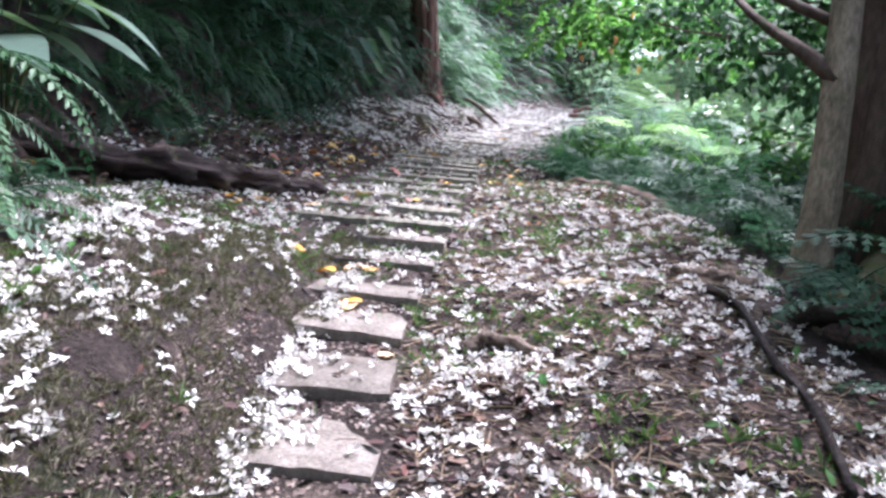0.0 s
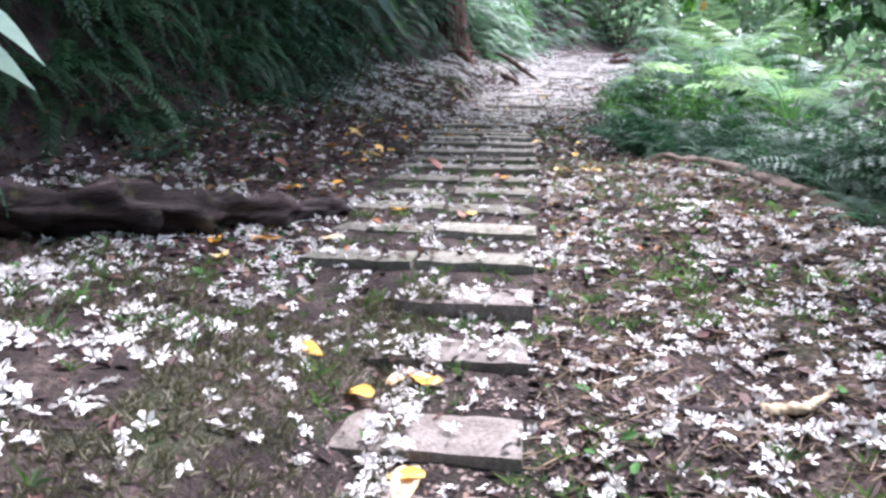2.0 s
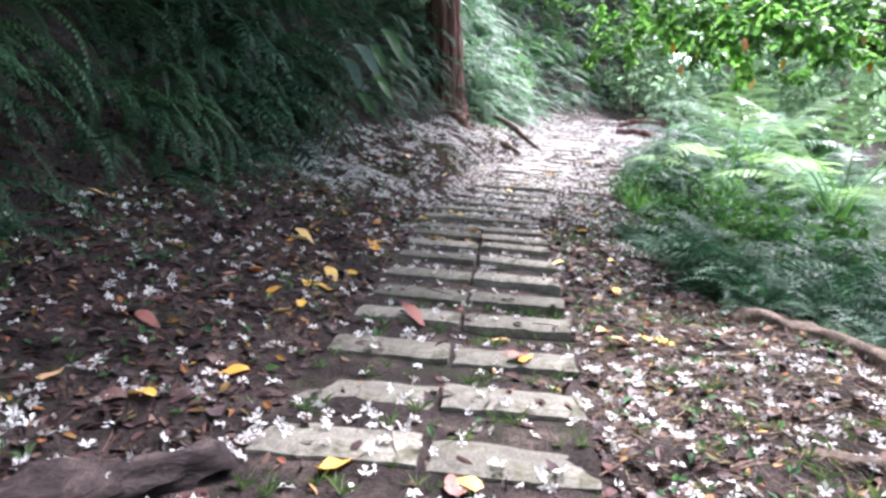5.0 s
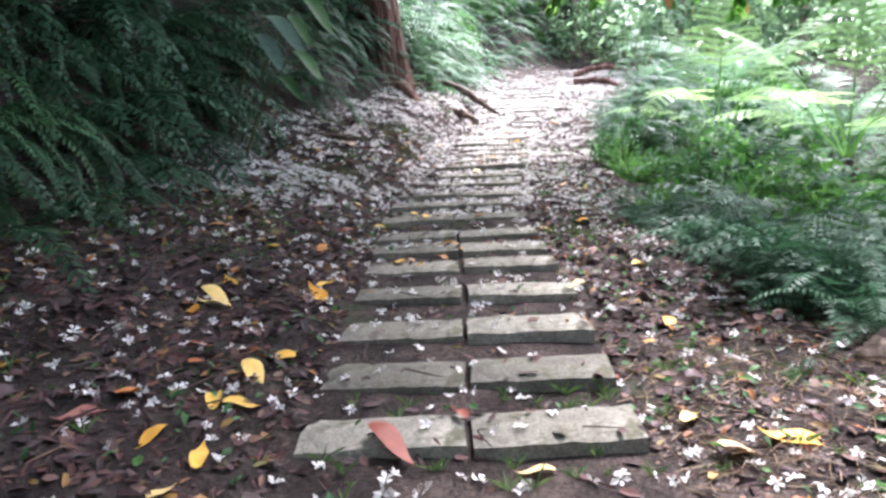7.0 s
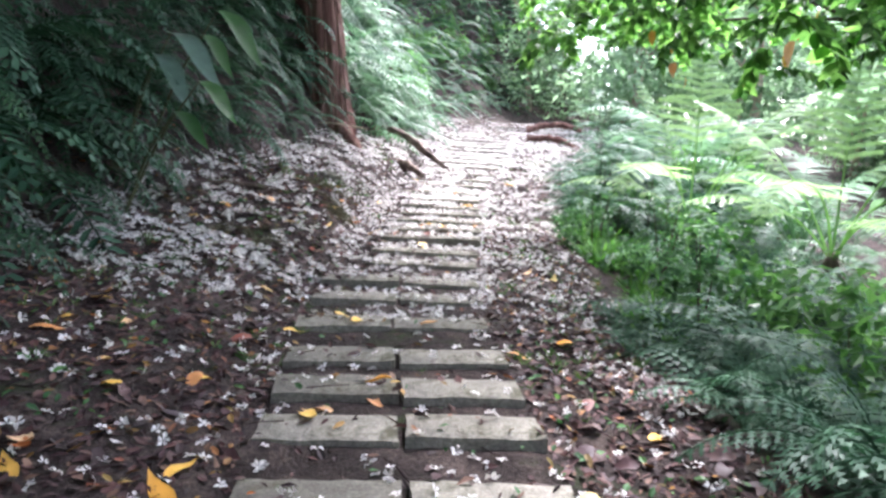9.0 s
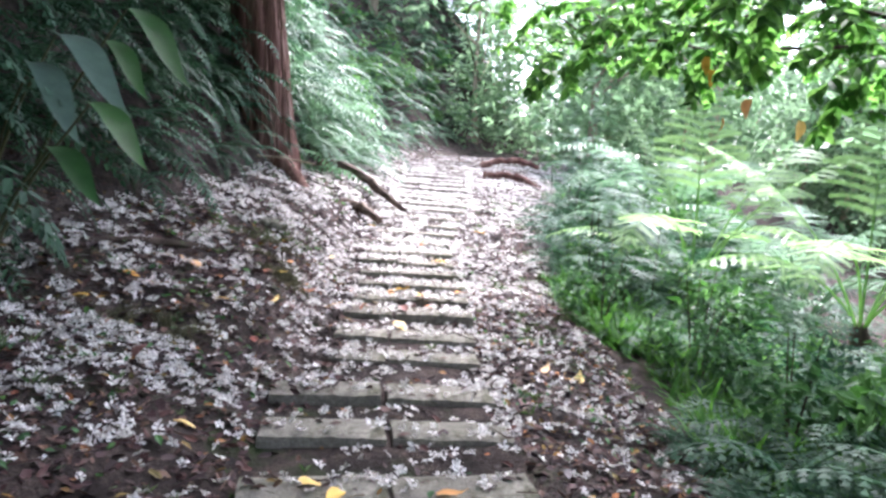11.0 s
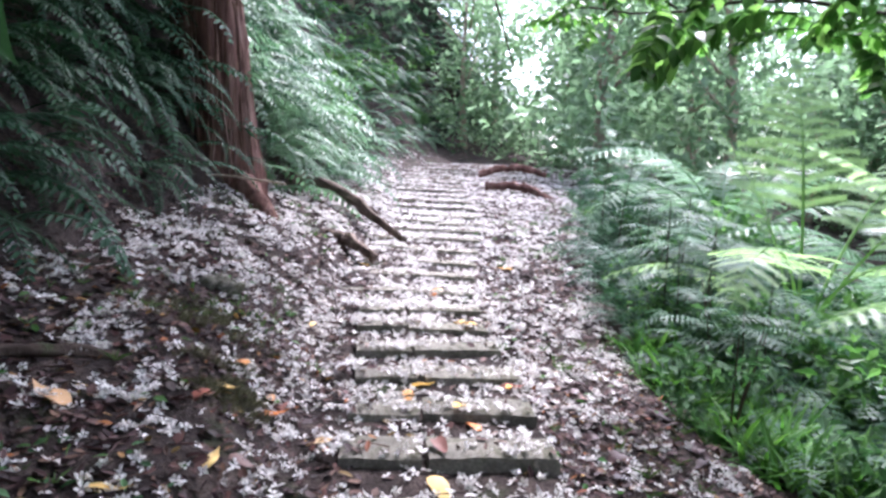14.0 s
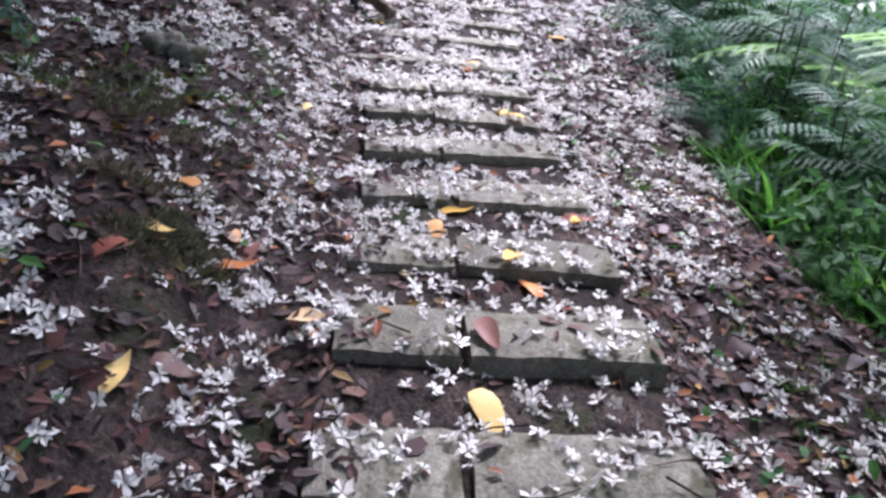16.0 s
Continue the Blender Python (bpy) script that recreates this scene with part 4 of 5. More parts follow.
for i in range(3):
    soup = Soup()
    soup.add(*tube(bend([(0, 0, 0), (rng.uniform(-0.3, 0.3), rng.uniform(-0.3, 0.3), 2.5), (rng.uniform(-0.5, 0.5), rng.uniform(-0.5, 0.5), 5.5)], 12), np.linspace(0.14, 0.05, 12), 9, 0.15))
    for k in range(5):
        z = 2.2 + 0.6 * k
        a = rng.uniform(0, 6.28)
        soup.add(*tube([(0, 0, z), (0.6 * math.cos(a), 0.6 * math.sin(a), z + 0.5), (1.3 * math.cos(a), 1.3 * math.sin(a), z + 1.1)], [0.05, 0.035, 0.015], 6))
    TRUNKS.append(soup.mesh("trunk", BARK, True))


def far_tree(x, y, size, label, crowns=2, group="trees beyond the path"):
    ob = tagged(new("tree"), label, "tree", group)
    ob.location = (x, y, float(ground(x, y)) - 0.15)
    part("trunk", TRUNKS[int(rng.integers(3))], ob, spun(0, 0, 0, 0, 0, rng.uniform(0, 6.28), size))
    for k in range(crowns):
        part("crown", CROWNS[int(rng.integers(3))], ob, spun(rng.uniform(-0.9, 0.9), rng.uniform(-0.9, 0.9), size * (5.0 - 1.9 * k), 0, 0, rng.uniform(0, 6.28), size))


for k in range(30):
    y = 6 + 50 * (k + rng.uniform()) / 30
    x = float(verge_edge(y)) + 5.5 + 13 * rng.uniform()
    far_tree(x, y, rng.uniform(0.8, 1.25), "slender woodland tree, its leaf green paled as by haze", 3)
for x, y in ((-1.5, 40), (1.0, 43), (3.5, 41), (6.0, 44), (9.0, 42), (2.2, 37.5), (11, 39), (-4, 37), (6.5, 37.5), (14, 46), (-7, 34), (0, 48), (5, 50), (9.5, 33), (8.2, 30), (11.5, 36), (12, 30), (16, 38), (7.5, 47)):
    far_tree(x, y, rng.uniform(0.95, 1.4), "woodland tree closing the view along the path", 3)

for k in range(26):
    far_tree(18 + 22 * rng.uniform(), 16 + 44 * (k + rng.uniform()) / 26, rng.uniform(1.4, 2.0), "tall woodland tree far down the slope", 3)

# unseen woods added around the start of the path to block the open sky
for k in range(26):
    a = radians(175 + 185 * (k + rng.uniform()) / 26)
    r = rng.uniform(6.5, 12.0)
    far_tree(1.5 + r * math.cos(a), 1.0 + r * math.sin(a), rng.uniform(0.85, 1.2), "unseen woodland tree added around the start to block skylight", 3, "trees by the start of the path")

# dense trees down the slope by the first stretch, added against side light on the bank
DENSE = [crown("crown", (2.2, 2.2, 1.7), 2300, 0.26, 130 + i, SHADELEAF) for i in range(2)]
for x, y, size in ((5.6, 0.5, 1.0), (6.0, 3.2, 1.05), (6.4, 6.0, 1.0), (7.0, 8.6, 0.9), (8.6, 1.5, 1.2), (9.2, 5.0, 1.25), (9.6, 8.2, 1.1)):
    ob = tagged(new("tree"), "leafy dark green tree added down the slope to shade the bank", "tree", "shady trees down the slope")
    ob.location = (x, y, float(ground(x, y)) - 0.15)
    part("trunk", TRUNKS[int(rng.integers(3))], ob, spun(0, 0, 0, 0, 0, rng.uniform(0, 6.28), size))
    for dx, dy, dz in ((-0.6, 0.2, 3.2), (0.4, -0.5, 4.8), (-0.5, 0.4, 6.3)):
        part("crown", DENSE[int(rng.integers(2))], ob, spun(dx, dy, dz * size, 0, 0, rng.uniform(0, 6.28), size))

# unseen trees added on top of the bank; their crowns roof and shade the path
for x, y, over in ((-6.5, 3.0, 1.6), (-6.8, 6.5, 2.2), (-6.6, 9.4, 4.2), (-6.5, 12.0, 4.6), (-6.4, 14.6, 5.6), (-6.4, 17.0, 5.7), (-6.2, 19.8, 3.9), (-7.0, -4.0, 5.0)):
    ob = tagged(new("tree"), "unseen tree added on the bank, its wide crown shading the path", "tree", "trees on the bank")
    z = float(ground(x, y)) - 0.2
    ob.location = (x, y, z)
    part("trunk", TRUNKS[int(rng.integers(3))], ob, spun(0, 0, 0, 0, 0.25, 0, 1.0))
    for k, (dx, dz) in enumerate(((over - 1.5, 8.2 - z), (over - 4.0, 8.8 - z), (over + 1.0, 7.8 - z), (over - 6.5, 9.2 - z))):
        part("crown", ROOFS[k % 2], ob, spun(dx, rng.uniform(-0.8, 0.8), dz, 0, 0, rng.uniform(0, 6.28), 1.0))

# lower, denser crowns, unseen, added to darken the shaded stretch of the bank
for x, y in ((-5.6, -0.5), (-5.7, 2.0), (-5.8, 4.4), (-5.9, 6.8), (-6.0, 9.2)):
    ob = tagged(new("tree"), "unseen low tree added over the fern bank to shade it", "tree", "low trees on the bank")
    z = float(ground(x, y)) - 0.2
    ob.location = (x, y, z)
    part("trunk", TRUNKS[int(rng.integers(3))], ob, spun(0, 0, 0, 0, 0.35, 0, 0.7))
    for dx, top, size in ((1.4, 5.6, 0.62), (2.6, 5.0, 0.52), (2.2, 6.2, 0.6), (3.1, 4.5, 0.48), (3.0, 5.4, 0.5)):
        part("crown", ROOFS[int(rng.integers(2))], ob, spun(dx, rng.uniform(-0.5, 0.5), top - z, 0, 0.2, rng.uniform(0, 6.28), size))

# dark small-leaved bushes among the ferns
for k in range(9):
    y = 13.0 + 8.0 * (k + rng.uniform()) / 9
    x = float(verge_edge(y)) + 0.5 + 1.1 * rng.uniform()
    ob = tagged(new("bush"), "dark green small-leaved bush at the path's edge", "shrub", "bushes at the path's edge")
    ob.location = (x, y, float(ground(x, y)) - 0.05)
    s = rng.uniform(0.7, 1.15)
    part("foliage", BUSHES[k % 2], ob, spun(0, 0, 0.42 * s, 0, 0, rng.uniform(0, 6.28), s))
    for j in range(3):
        soup = Soup()
        a = rng.uniform(0, 6.28)
        soup.add(*tube([(0, 0, 0), (0.06 * math.cos(a), 0.06 * math.sin(a), 0.4 * s), (0.16 * math.cos(a), 0.16 * math.sin(a), 0.95 * s)], [0.01, 0.008, 0.003], 5))
        part("stem", soup.mesh("stem", DARKBARK), ob)

# clumps of strap-shaped leaves at the path's edge
STRAPS = []
for i in range(3):
    soup = Soup()
    for k in range(38):
        v, f = blade(rng.uniform(0.22, 0.42), rng.uniform(0.022, 0.036), 0.4, 0.35, 4)
        a = rng.uniform(0, 6.28)
        m = spun(0.1 * rng.normal(), 0.1 * rng.normal(), 0, 0, -rng.uniform(0.5, 1.35), a)
        soup.add(placed(v, m), f)
    STRAPS.append(soup.mesh("blades", STRAPLEAF))
for k in range(95):
    y = 12.6 + 5.0 * (k + rng.uniform()) / 95
    x = float(verge_edge(y)) + 0.42 + 1.1 * rng.uniform()
    ob = new("strap_leaf_plant", STRAPS[k % 3])
    ob.matrix_basis = spun(x, y, float(ground(x, y)) - 0.01, 0, 0, rng.uniform(0, 6.28), rng.uniform(0.7, 1.3))
    tagged(ob, "bright green clump of narrow strap leaves", "plant", "strap-leaved clumps")

# low shrubs under and behind the ferns
for k in range(70):
    y = 6 + 24 * (k + rng.uniform()) / 70
    x = float(verge_edge(y)) + 0.45 + 4.5 * rng.uniform() ** 1.2
    ob = tagged(new("shrub"), "bright green leafy shrub among ferns", "shrub", "shrubs below the path")
    ob.location = (x, y, float(ground(x, y)) - 0.05)
    s = rng.uniform(0.7, 1.2) * (0.6 if x - verge_edge(y) < 0.9 else 1.1)
    part("foliage", SHRUBS[k % 3], ob, spun(0, 0, 0.4 * s, 0, 0, rng.uniform(0, 6.28), s))
    soup = Soup()
    soup.add(*tube([(0, 0, 0), (0.02, 0, 0.25 * s), (0, 0.03, 0.6 * s)], [0.014, 0.01, 0.004], 5))
    part("stem", soup.mesh("stem", STEM), ob)
for k in range(22):
    y = 27 + 14 * (k + rng.uniform()) / 22
    x = float(bank_foot(y)) - 0.2 - 2.5 * rng.uniform()
    ob = tagged(new("shrub"), "light green leafy shrub on the bank", "shrub", "shrubs on the bank")
    ob.location = (x, y, float(ground(x, y)) - 0.05)
    s = rng.uniform(0.8, 1.5)
    part("foliage", SHRUBS[k % 3], ob, spun(0, 0, 0.4 * s, 0, 0, rng.uniform(0, 6.28), s))
    soup = Soup()
    soup.add(*tube([(0, 0, 0), (0.02, 0, 0.25 * s), (0, 0.03, 0.6 * s)], [0.014, 0.01, 0.004], 5))
    part("stem", soup.mesh("stem", STEM), ob)

# ---- fallen leaves that stand out ----
FALLEN = []
for i in range(6):
    soup = Soup()
    v, f = blade(0.125 + 0.01 * i, 0.054 + 0.008 * (i % 3), (0.45, -0.2, 0.3)[i % 3], (-0.15, 0.2, -0.3)[i % 3], 6, curl=0.6)
    soup.add(v - v.mean(0), f)
    FALLEN.append((soup.mesh("fallen_leaf", YELLOW, True), soup.mesh("fallen_leaf", RUSSET, True)))
SPOTS_A = [(-2.72, 4.54), (-1.78, 5.99), (-0.52, 4.37), (-0.51, 3.76), (-0.24, 3.18), (1.68, 3.47), (-0.94, 4.42), (-0.74, 4.21), (-0.5, 3.71), (-0.58, 4.35), (-0.45, 4.32), (-1.74, 5.6), (-1.6, 5.3), (-2.01, 6.96), (-1.19, 6.06),
           (-0.84, 6.73), (-3.41, 11.14), (-3.2, 9.67), (-2.96, 7.44), (-3.2, 7.98), (-1.7, 9.87), (-1.19, 10.24), (-2.31, 8.88), (-1.68, 6.99), (-1.41, 7.33), (-1.39, 8.07), (-0.07, 7.9), (-1.29, 8.99), (-0.38, 6.73), (-1.52, 5.82)]
SPOTS_B = [(-2.25, 8.88), (-1.76, 9.73), (-1.69, 9.97), (-1.2, 10.12), (-1.7, 10.37), (-1.29, 11.34), (-1.25, 9.31), (-1.73, 8.77), (-1.54, 8.44), (-1.4, 8.75), (-1.29, 8.75), (-1.34, 8.35), (0.72, 9.62), (0.34, 10.14), (0.46, 8.62), (0.51, 8.31),
           (0.7, 8.33), (-0.2, 8.33), (-3.12, 13.58), (-1.97, 14.28), (-2.05, 12.37), (-2.09, 11.74), (-3.0, 11.86), (-0.39, 11.36), (-0.58, 12.52), (-0.69, 11.09), (-1.71, 10.41), (-1.7, 10.25), (-1.29, 11.23), (-2.03, 12.18), (-2.07, 11.59)]
SPOTS_C = [(-2.5, 12.7), (-1.58, 10.94), (-1.73, 11.38), (-1.15, 10.41), (-0.71, 10.96), (-0.4, 11.22), (-0.5, 12.4), (0.5, 11.9), (0.8, 12.09), (1.1, 14.29), (0.95, 10.86), (-1.15, 13.13), (-1.8, 11.93), (-0.89, 12.35), (-0.01, 12.4), (-0.7, 15.98),
           (-1.42, 15.25), (-1.1, 14.7), (1.16, 14.23), (1.32, 14.21), (-1.74, 14.83), (0.99, 17.68), (0.45, 19.54), (0.98, 18.54), (1.99, 19.51)]
SPOTS_D = [(-0.77, 15.67), (-0.55, 15.72), (-0.3, 15.5), (-0.78, 15.08), (0.19, 15.06), (0.53, 15.76), (0.5, 15.87), (0.4, 16.4), (0.96, 16.32), (1.02, 17.62), (0.96, 18.5), (-0.22, 17.6), (-0.54, 15.9), (0.26, 16.19)]
RED_SPOTS = [(-0.38, 6.73), (-0.44, 8.67), (-0.69, 8.45), (-0.87, 15.45), (-0.5, 15.85), (-1.82, 8.55), (0.96, 16.32), (-0.1, 7.92), (-1.6, 9.3), (-1.9, 7.6), (-2.4, 9.6), (0.25, 15.35), (-1.2, 12.0), (-0.9, 14.4), (-1.5, 13.6), (0.7, 11.2)]
for spots, red in ((SPOTS_A, 0), (SPOTS_B, 0), (SPOTS_C, 0), (SPOTS_D, 0), (RED_SPOTS, 1)):
    for x, y in spots:
        z, _ = resting(x, y)
        ob = new("fallen_leaf", FALLEN[int(rng.integers(6))][red])
        ob.matrix_basis = spun(x, y, z + 0.018, rng.uniform(-0.25, 0.25), rng.uniform(-0.25, 0.25), rng.uniform(0, 6.28), rng.uniform(0.85, 1.5))
        tagged(ob, "russet fallen leaf lying on the ground" if red else "yellow-orange fallen leaf lying on the ground", "leaf", "russet fallen leaves" if red else "yellow fallen leaves")


# ---- litter, blossoms and grass, past counting ----
def heights(x, y):
    z = ground(x, y)
    for cx, cy, cz, yaw in slab_places:
        a = (x - cx) * math.cos(yaw) + (y - cy) * math.sin(yaw)
        b = -(x - cx) * math.sin(yaw) + (y - cy) * math.cos(yaw)
        z = np.where((np.abs(a) < 0.325) & (np.abs(b) < 0.145), np.maximum(z, cz + 0.003), z)
    return z


def scattered(count, low_y, high_y, density, beyond=0.5):
    """Points on the ground between bank and drop, kept by a density between 0 and 1."""
    y = rng.uniform(low_y, high_y, count)
    low, high = bank_foot(y) - beyond, verge_edge(y) + 0.25
    x = low + (high - low) * rng.uniform(0, 1, count)
    keep = rng.uniform(0, 1, count) < density(x, y)
    return x[keep], y[keep]


def strewn(name, x, y, lift, piece, material, label, category, size, tilt, smooth=False):
    v, f = piece
    z = heights(x, y)
    rz, s = rng.uniform(0, 2 * math.pi, len(x)), rng.uniform(size[0], size[1], len(x))
    rx, ry = rng.normal(0, tilt, len(x)), rng.normal(0, tilt, len(x))
    cx, sx, cy, sy, cz, sz = np.cos(rx), np.sin(rx), np.cos(ry), np.sin(ry), np.cos(rz), np.sin(rz)
    turn = np.stack([np.stack([cz * cy, cz * sy * sx - sz * cx, cz * sy * cx + sz * sx], 1),
                     np.stack([sz * cy, sz * sy * sx + cz * cx, sz * sy * cx - cz * sx], 1),
                     np.stack([-sy, cy * sx, cy * cx], 1)], 1)
    p = np.einsum("nij,vj->nvi", turn, v) * s[:, None, None] + np.stack([x, y, z + lift], 1)[:, None, :]
    k = len(v)
    faces = (np.array(f)[None] + (np.arange(len(x)) * k)[:, None, None]).reshape(-1, len(f[0])).tolist()
    me = bpy.data.meshes.new(name)
    me.from_pydata(p.reshape(-1, 3).tolist(), [], faces)
    me.materials.append(material)
    me.update()
    return tagged(new(name, me), label, category, kind="stuff")


def blossom(seed):
    """Five narrow petals of uneven length and rise."""
    r = np.random.default_rng(seed)
    v, f = [], []
    for k in range(5):
        a = k * 2 * math.pi / 5 + r.uniform(-0.25, 0.25)
        c, s = math.cos(a), math.sin(a)
        i = len(v)
        long, wide, lift, tip = r.uniform(0.75, 1.1), r.uniform(0.2, 0.34), r.uniform(-0.05, 0.4), r.uniform(-0.2, 0.45)
        for q, w, z in ((0.05, 0.0, 0.0), (0.6 * long, wide, lift), (long, r.uniform(-0.1, 0.1), tip), (0.55 * long, -wide, lift)):
            v.append((q * c - w * s, q * s + w * c, z))
        f.append((i, i + 1, i + 2, i + 3))
    return np.array(v), f


MOSSY = [(-1.45, 14.2, 0.24), (-0.95, 16.4, 0.3), (-0.75, 15.75, 0.18)]


def blossom_density(x, y):
    d = np.interp(y, [0, 4.5, 6.2, 7.2, 9, 12, 13.5, 15, 17, 18, 22, 26, 30, 34], [0.38, 0.38, 0.36, 0.14, 0.07, 0.17, 0.55, 0.85, 0.9, 1.0, 0.9, 0.5, 0.3, 0.15])
    u = x - edge(y) + SLAB
    d = d * np.where(np.abs(u) < 0.66, np.interp(y, [0, 6, 13, 17, 20], [0.55, 0.5, 0.45, 0.4, 0.8]), 1.0)
    gather = bumps(x, y, 0.42, 11) * 0.4 + bumps(x, y, 0.14, 12) * 0.8
    d = d * np.clip((gather - 0.3) * 2.3, 0.06, 1.6)
    d = np.where((y < 4.8) & (u < -0.12), d * 2.5, d)
    d = np.where((y > 14.5) & (y < 18) & (u > -1.3) & (u < -0.85), d * 0.75, d)
    d = np.where((y > 12.0) & (y < 15.2) & (u < -0.7), d * np.interp(y, [12.0, 13.2, 14.0, 15.2], [1.0, 1.2, 2.4, 2.2]), d)
    d = np.where((y > 15.5) & (y < 22) & (u < -0.9), d * 0.8, d)
    d = np.where((y > 12) & (y < 16.5) & (u > 0.75), d * 0.42, d)
    d = np.where((y > 16.5) & (y < 27) & (u > 0.75), d * 0.6, d)
    d = np.where((y < 4.2) & (u > 0.05) & (u < 0.66), d * 0.5, d)
    d = np.where((y > 10) & (y < 13.2) & (u < -0.85), d * 0.6, d)
    d = np.where((y > 14.3) & (u < -0.1) & (u > -0.75), d * 1.35, d)
    d = np.where((y > 13.4) & (y < 16.2) & (u < -0.75), d * 1.35, d)
    d = np.where((y > 12.5) & (y < 19) & (u < -0.85), d * np.clip((bumps(x, y, 0.9, 17) - 0.1) * 3.2, 0.5, 1.6) * np.clip((bumps(x, y, 0.2, 18) - 0.32) * 5.5, 0.12, 2.2), d)
    for cx, cy, r in MOSSY:
        d = d * np.clip(0.2 + 1.1 * ((x - cx) ** 2 + (y - cy) ** 2) / (r * r), 0, 1)
    d = np.where((y > 4.5) & (y < 8.0) & (u > 0.7), np.maximum(d, 0.3 * np.clip((gather - 0.3) * 2.3, 0.06, 1.6)), d)
    mound = (y < 4.4) & (u < 0.16) & (u > np.interp(y, [1.5, 2.2, 3.05, 4.0], [0.02, -0.14, -0.46, -0.5]))
    d = np.where(mound, d * 0.28, d)
    return np.where((y < 4.6) & (u > 0.13) & (u < 0.29), 1.2, d)


x, y = scattered(96000, 0.0, 34.0, blossom_density, 0.05)
for i in range(6):
    strewn("fallen_blossoms", x[i::6], y[i::6], 0.01, blossom(i), PETAL, "white five-petalled blossoms strewn over the ground", "blossoms", (0.025, 0.041), 0.5)


def litter_density(x, y):
    u = x - edge(y) + SLAB
    d = np.interp(y, [0, 4, 6, 18, 22, 30], [0.3, 0.3, 0.55, 0.62, 0.4, 0.3])
    d = np.where((u > 0.7) & (y < 9.5), 0.4 * d, d)
    d = np.where((y < 4.8) & (u < 0.3), 0.3 * d, d)
    d = np.where(np.abs(u) < 0.66, np.interp(y, [0, 6, 20], [0.02, 0.045, 0.06]), d)
    return np.where((y > 13.5) & (u > -0.7) & (u < -0.3), 0.4, d)


for i, (wide, fold, droop) in enumerate(((0.55, 0.25, 0.1), (0.34, -0.15, -0.12), (0.68, 0.1, 0.05), (0.4, 0.7, 0.25))):
    v, f = blade(1.0, wide, fold, droop, 2)
    x, y = scattered(32000, 0.0, 24.0, litter_density)
    strewn("leaf_litter", x, y, 0.007, (v - v.mean(0), f), LITTER, "brown and purple dead leaves covering the soil", "leaf litter", (0.025, 0.085), 0.3)
v, f = blade(1.0, 0.5, 0.2, 0.1, 2)
x, y = scattered(26000, 0.5, 20.0, litter_density)
strewn("litter_crumbs", x, y, 0.004, (v - v.mean(0), f), LITTER, "small crumbled bits of dead leaf on the soil", "leaf litter", (0.012, 0.035), 0.35)
twig = np.array([(-0.5, -0.018, 0), (-0.5, 0.018, 0), (-0.5, 0, 0.03), (0.1, -0.014, 0.02), (0.1, 0.014, 0.02), (0.1, 0, 0.045), (0.5, 0.06, 0.0), (0.5, 0.075, 0.0), (0.5, 0.068, 0.012)])
twig_faces = [(0, 3, 5, 2), (1, 2, 5, 4), (0, 1, 4, 3), (3, 6, 8, 5), (4, 5, 8, 7), (3, 4, 7, 6)]
y = rng.uniform(2.0, 9.5, 5200)
x = edge(y) + 0.02 + 1.75 * rng.uniform(0, 1, 5200)
strewn("dry_straw", x, y, 0.008, (twig, twig_faces), STRAW, "pale dry straw and needles on the soil", "straw", (0.05, 0.16), 0.15)
x, y = scattered(9000, 0.0, 24.0, lambda x, y: np.where(np.abs(x - edge(y) + SLAB) < 0.66, 0.1, np.interp(y, [0, 6, 24], [1.0, 0.7, 0.4])))
strewn("twigs", x, y, 0.006, (twig, twig_faces), LITTER, "thin brown twigs and stalks strewn on the soil", "twigs", (0.06, 0.24), 0.12)
tuft_v, tuft_f = [], []
for k in range(6):
    a, lean = k * 1.05, 0.3 + 0.25 * (k % 3)
    i = len(tuft_v)
    c, s = math.cos(a), math.sin(a)
    tuft_v += [(0.05 * s, -0.05 * c, 0), (-0.05 * s, 0.05 * c, 0), (lean * 0.6 * c - 0.04 * s, lean * 0.6 * s + 0.04 * c, 0.6), (lean * 1.5 * c, lean * 1.5 * s, 0.85 + 0.1 * (k % 2))]
    tuft_f.append((i, i + 1, i + 2, i + 3))


def grass_density(x, y):
    u = x - edge(y) + SLAB
    d = np.clip((bumps(x, y, 0.7, 21) - 0.5) * 2.6, 0, 1) * np.interp(y, [0, 5, 7, 14, 30], [1.0, 0.9, 0.35, 0.2, 0.2])
    d = np.where((y < 4.8) & (u < 0.25), np.maximum(0.5 * d, 0.12), d)
    return np.where(np.abs(u) < 0.62, np.where((y > 4) & (y < 9), 0.35, d * 0.12), d)


x, y = scattered(20000, 0.0, 28.0, grass_density)
keep = heights(x, y) - ground(x, y) < 0.004
x, y = x[keep], y[keep]
strewn("grass", x, y, -0.004, (np.array(tuft_v), tuft_f), GRASS, "short tufts of green grass and moss on the soil", "grass", (0.02, 0.075), 0.25)
y = rng.uniform(0.5, 5.2, 15000)
x = edge(y) - SLAB + 0.3 - 2.2 * rng.uniform(0, 1, 15000) ** 1.5
keep = (bumps(x, y, 0.35, 31) > 0.33) & (x < edge(y) - 0.42)
strewn("mound_grass", x[keep], y[keep], -0.004, (np.array(tuft_v), tuft_f), MOSS, "short moss and grass growing on the earth mound", "grass", (0.014, 0.04), 0.5)
near = np.random.default_rng(12)
y = 1.2 + 7.6 * near.uniform(0, 1, 26000) ** 1.3
x = edge(y) - 0.72 + 2.5 * near.uniform(0, 1, 26000) ** 1.2
keep = (y < 4.6) | (x > edge(y) + 0.02) & (bumps(x, y, 0.5, 51) > 0.3)
x, y = x[keep], y[keep]
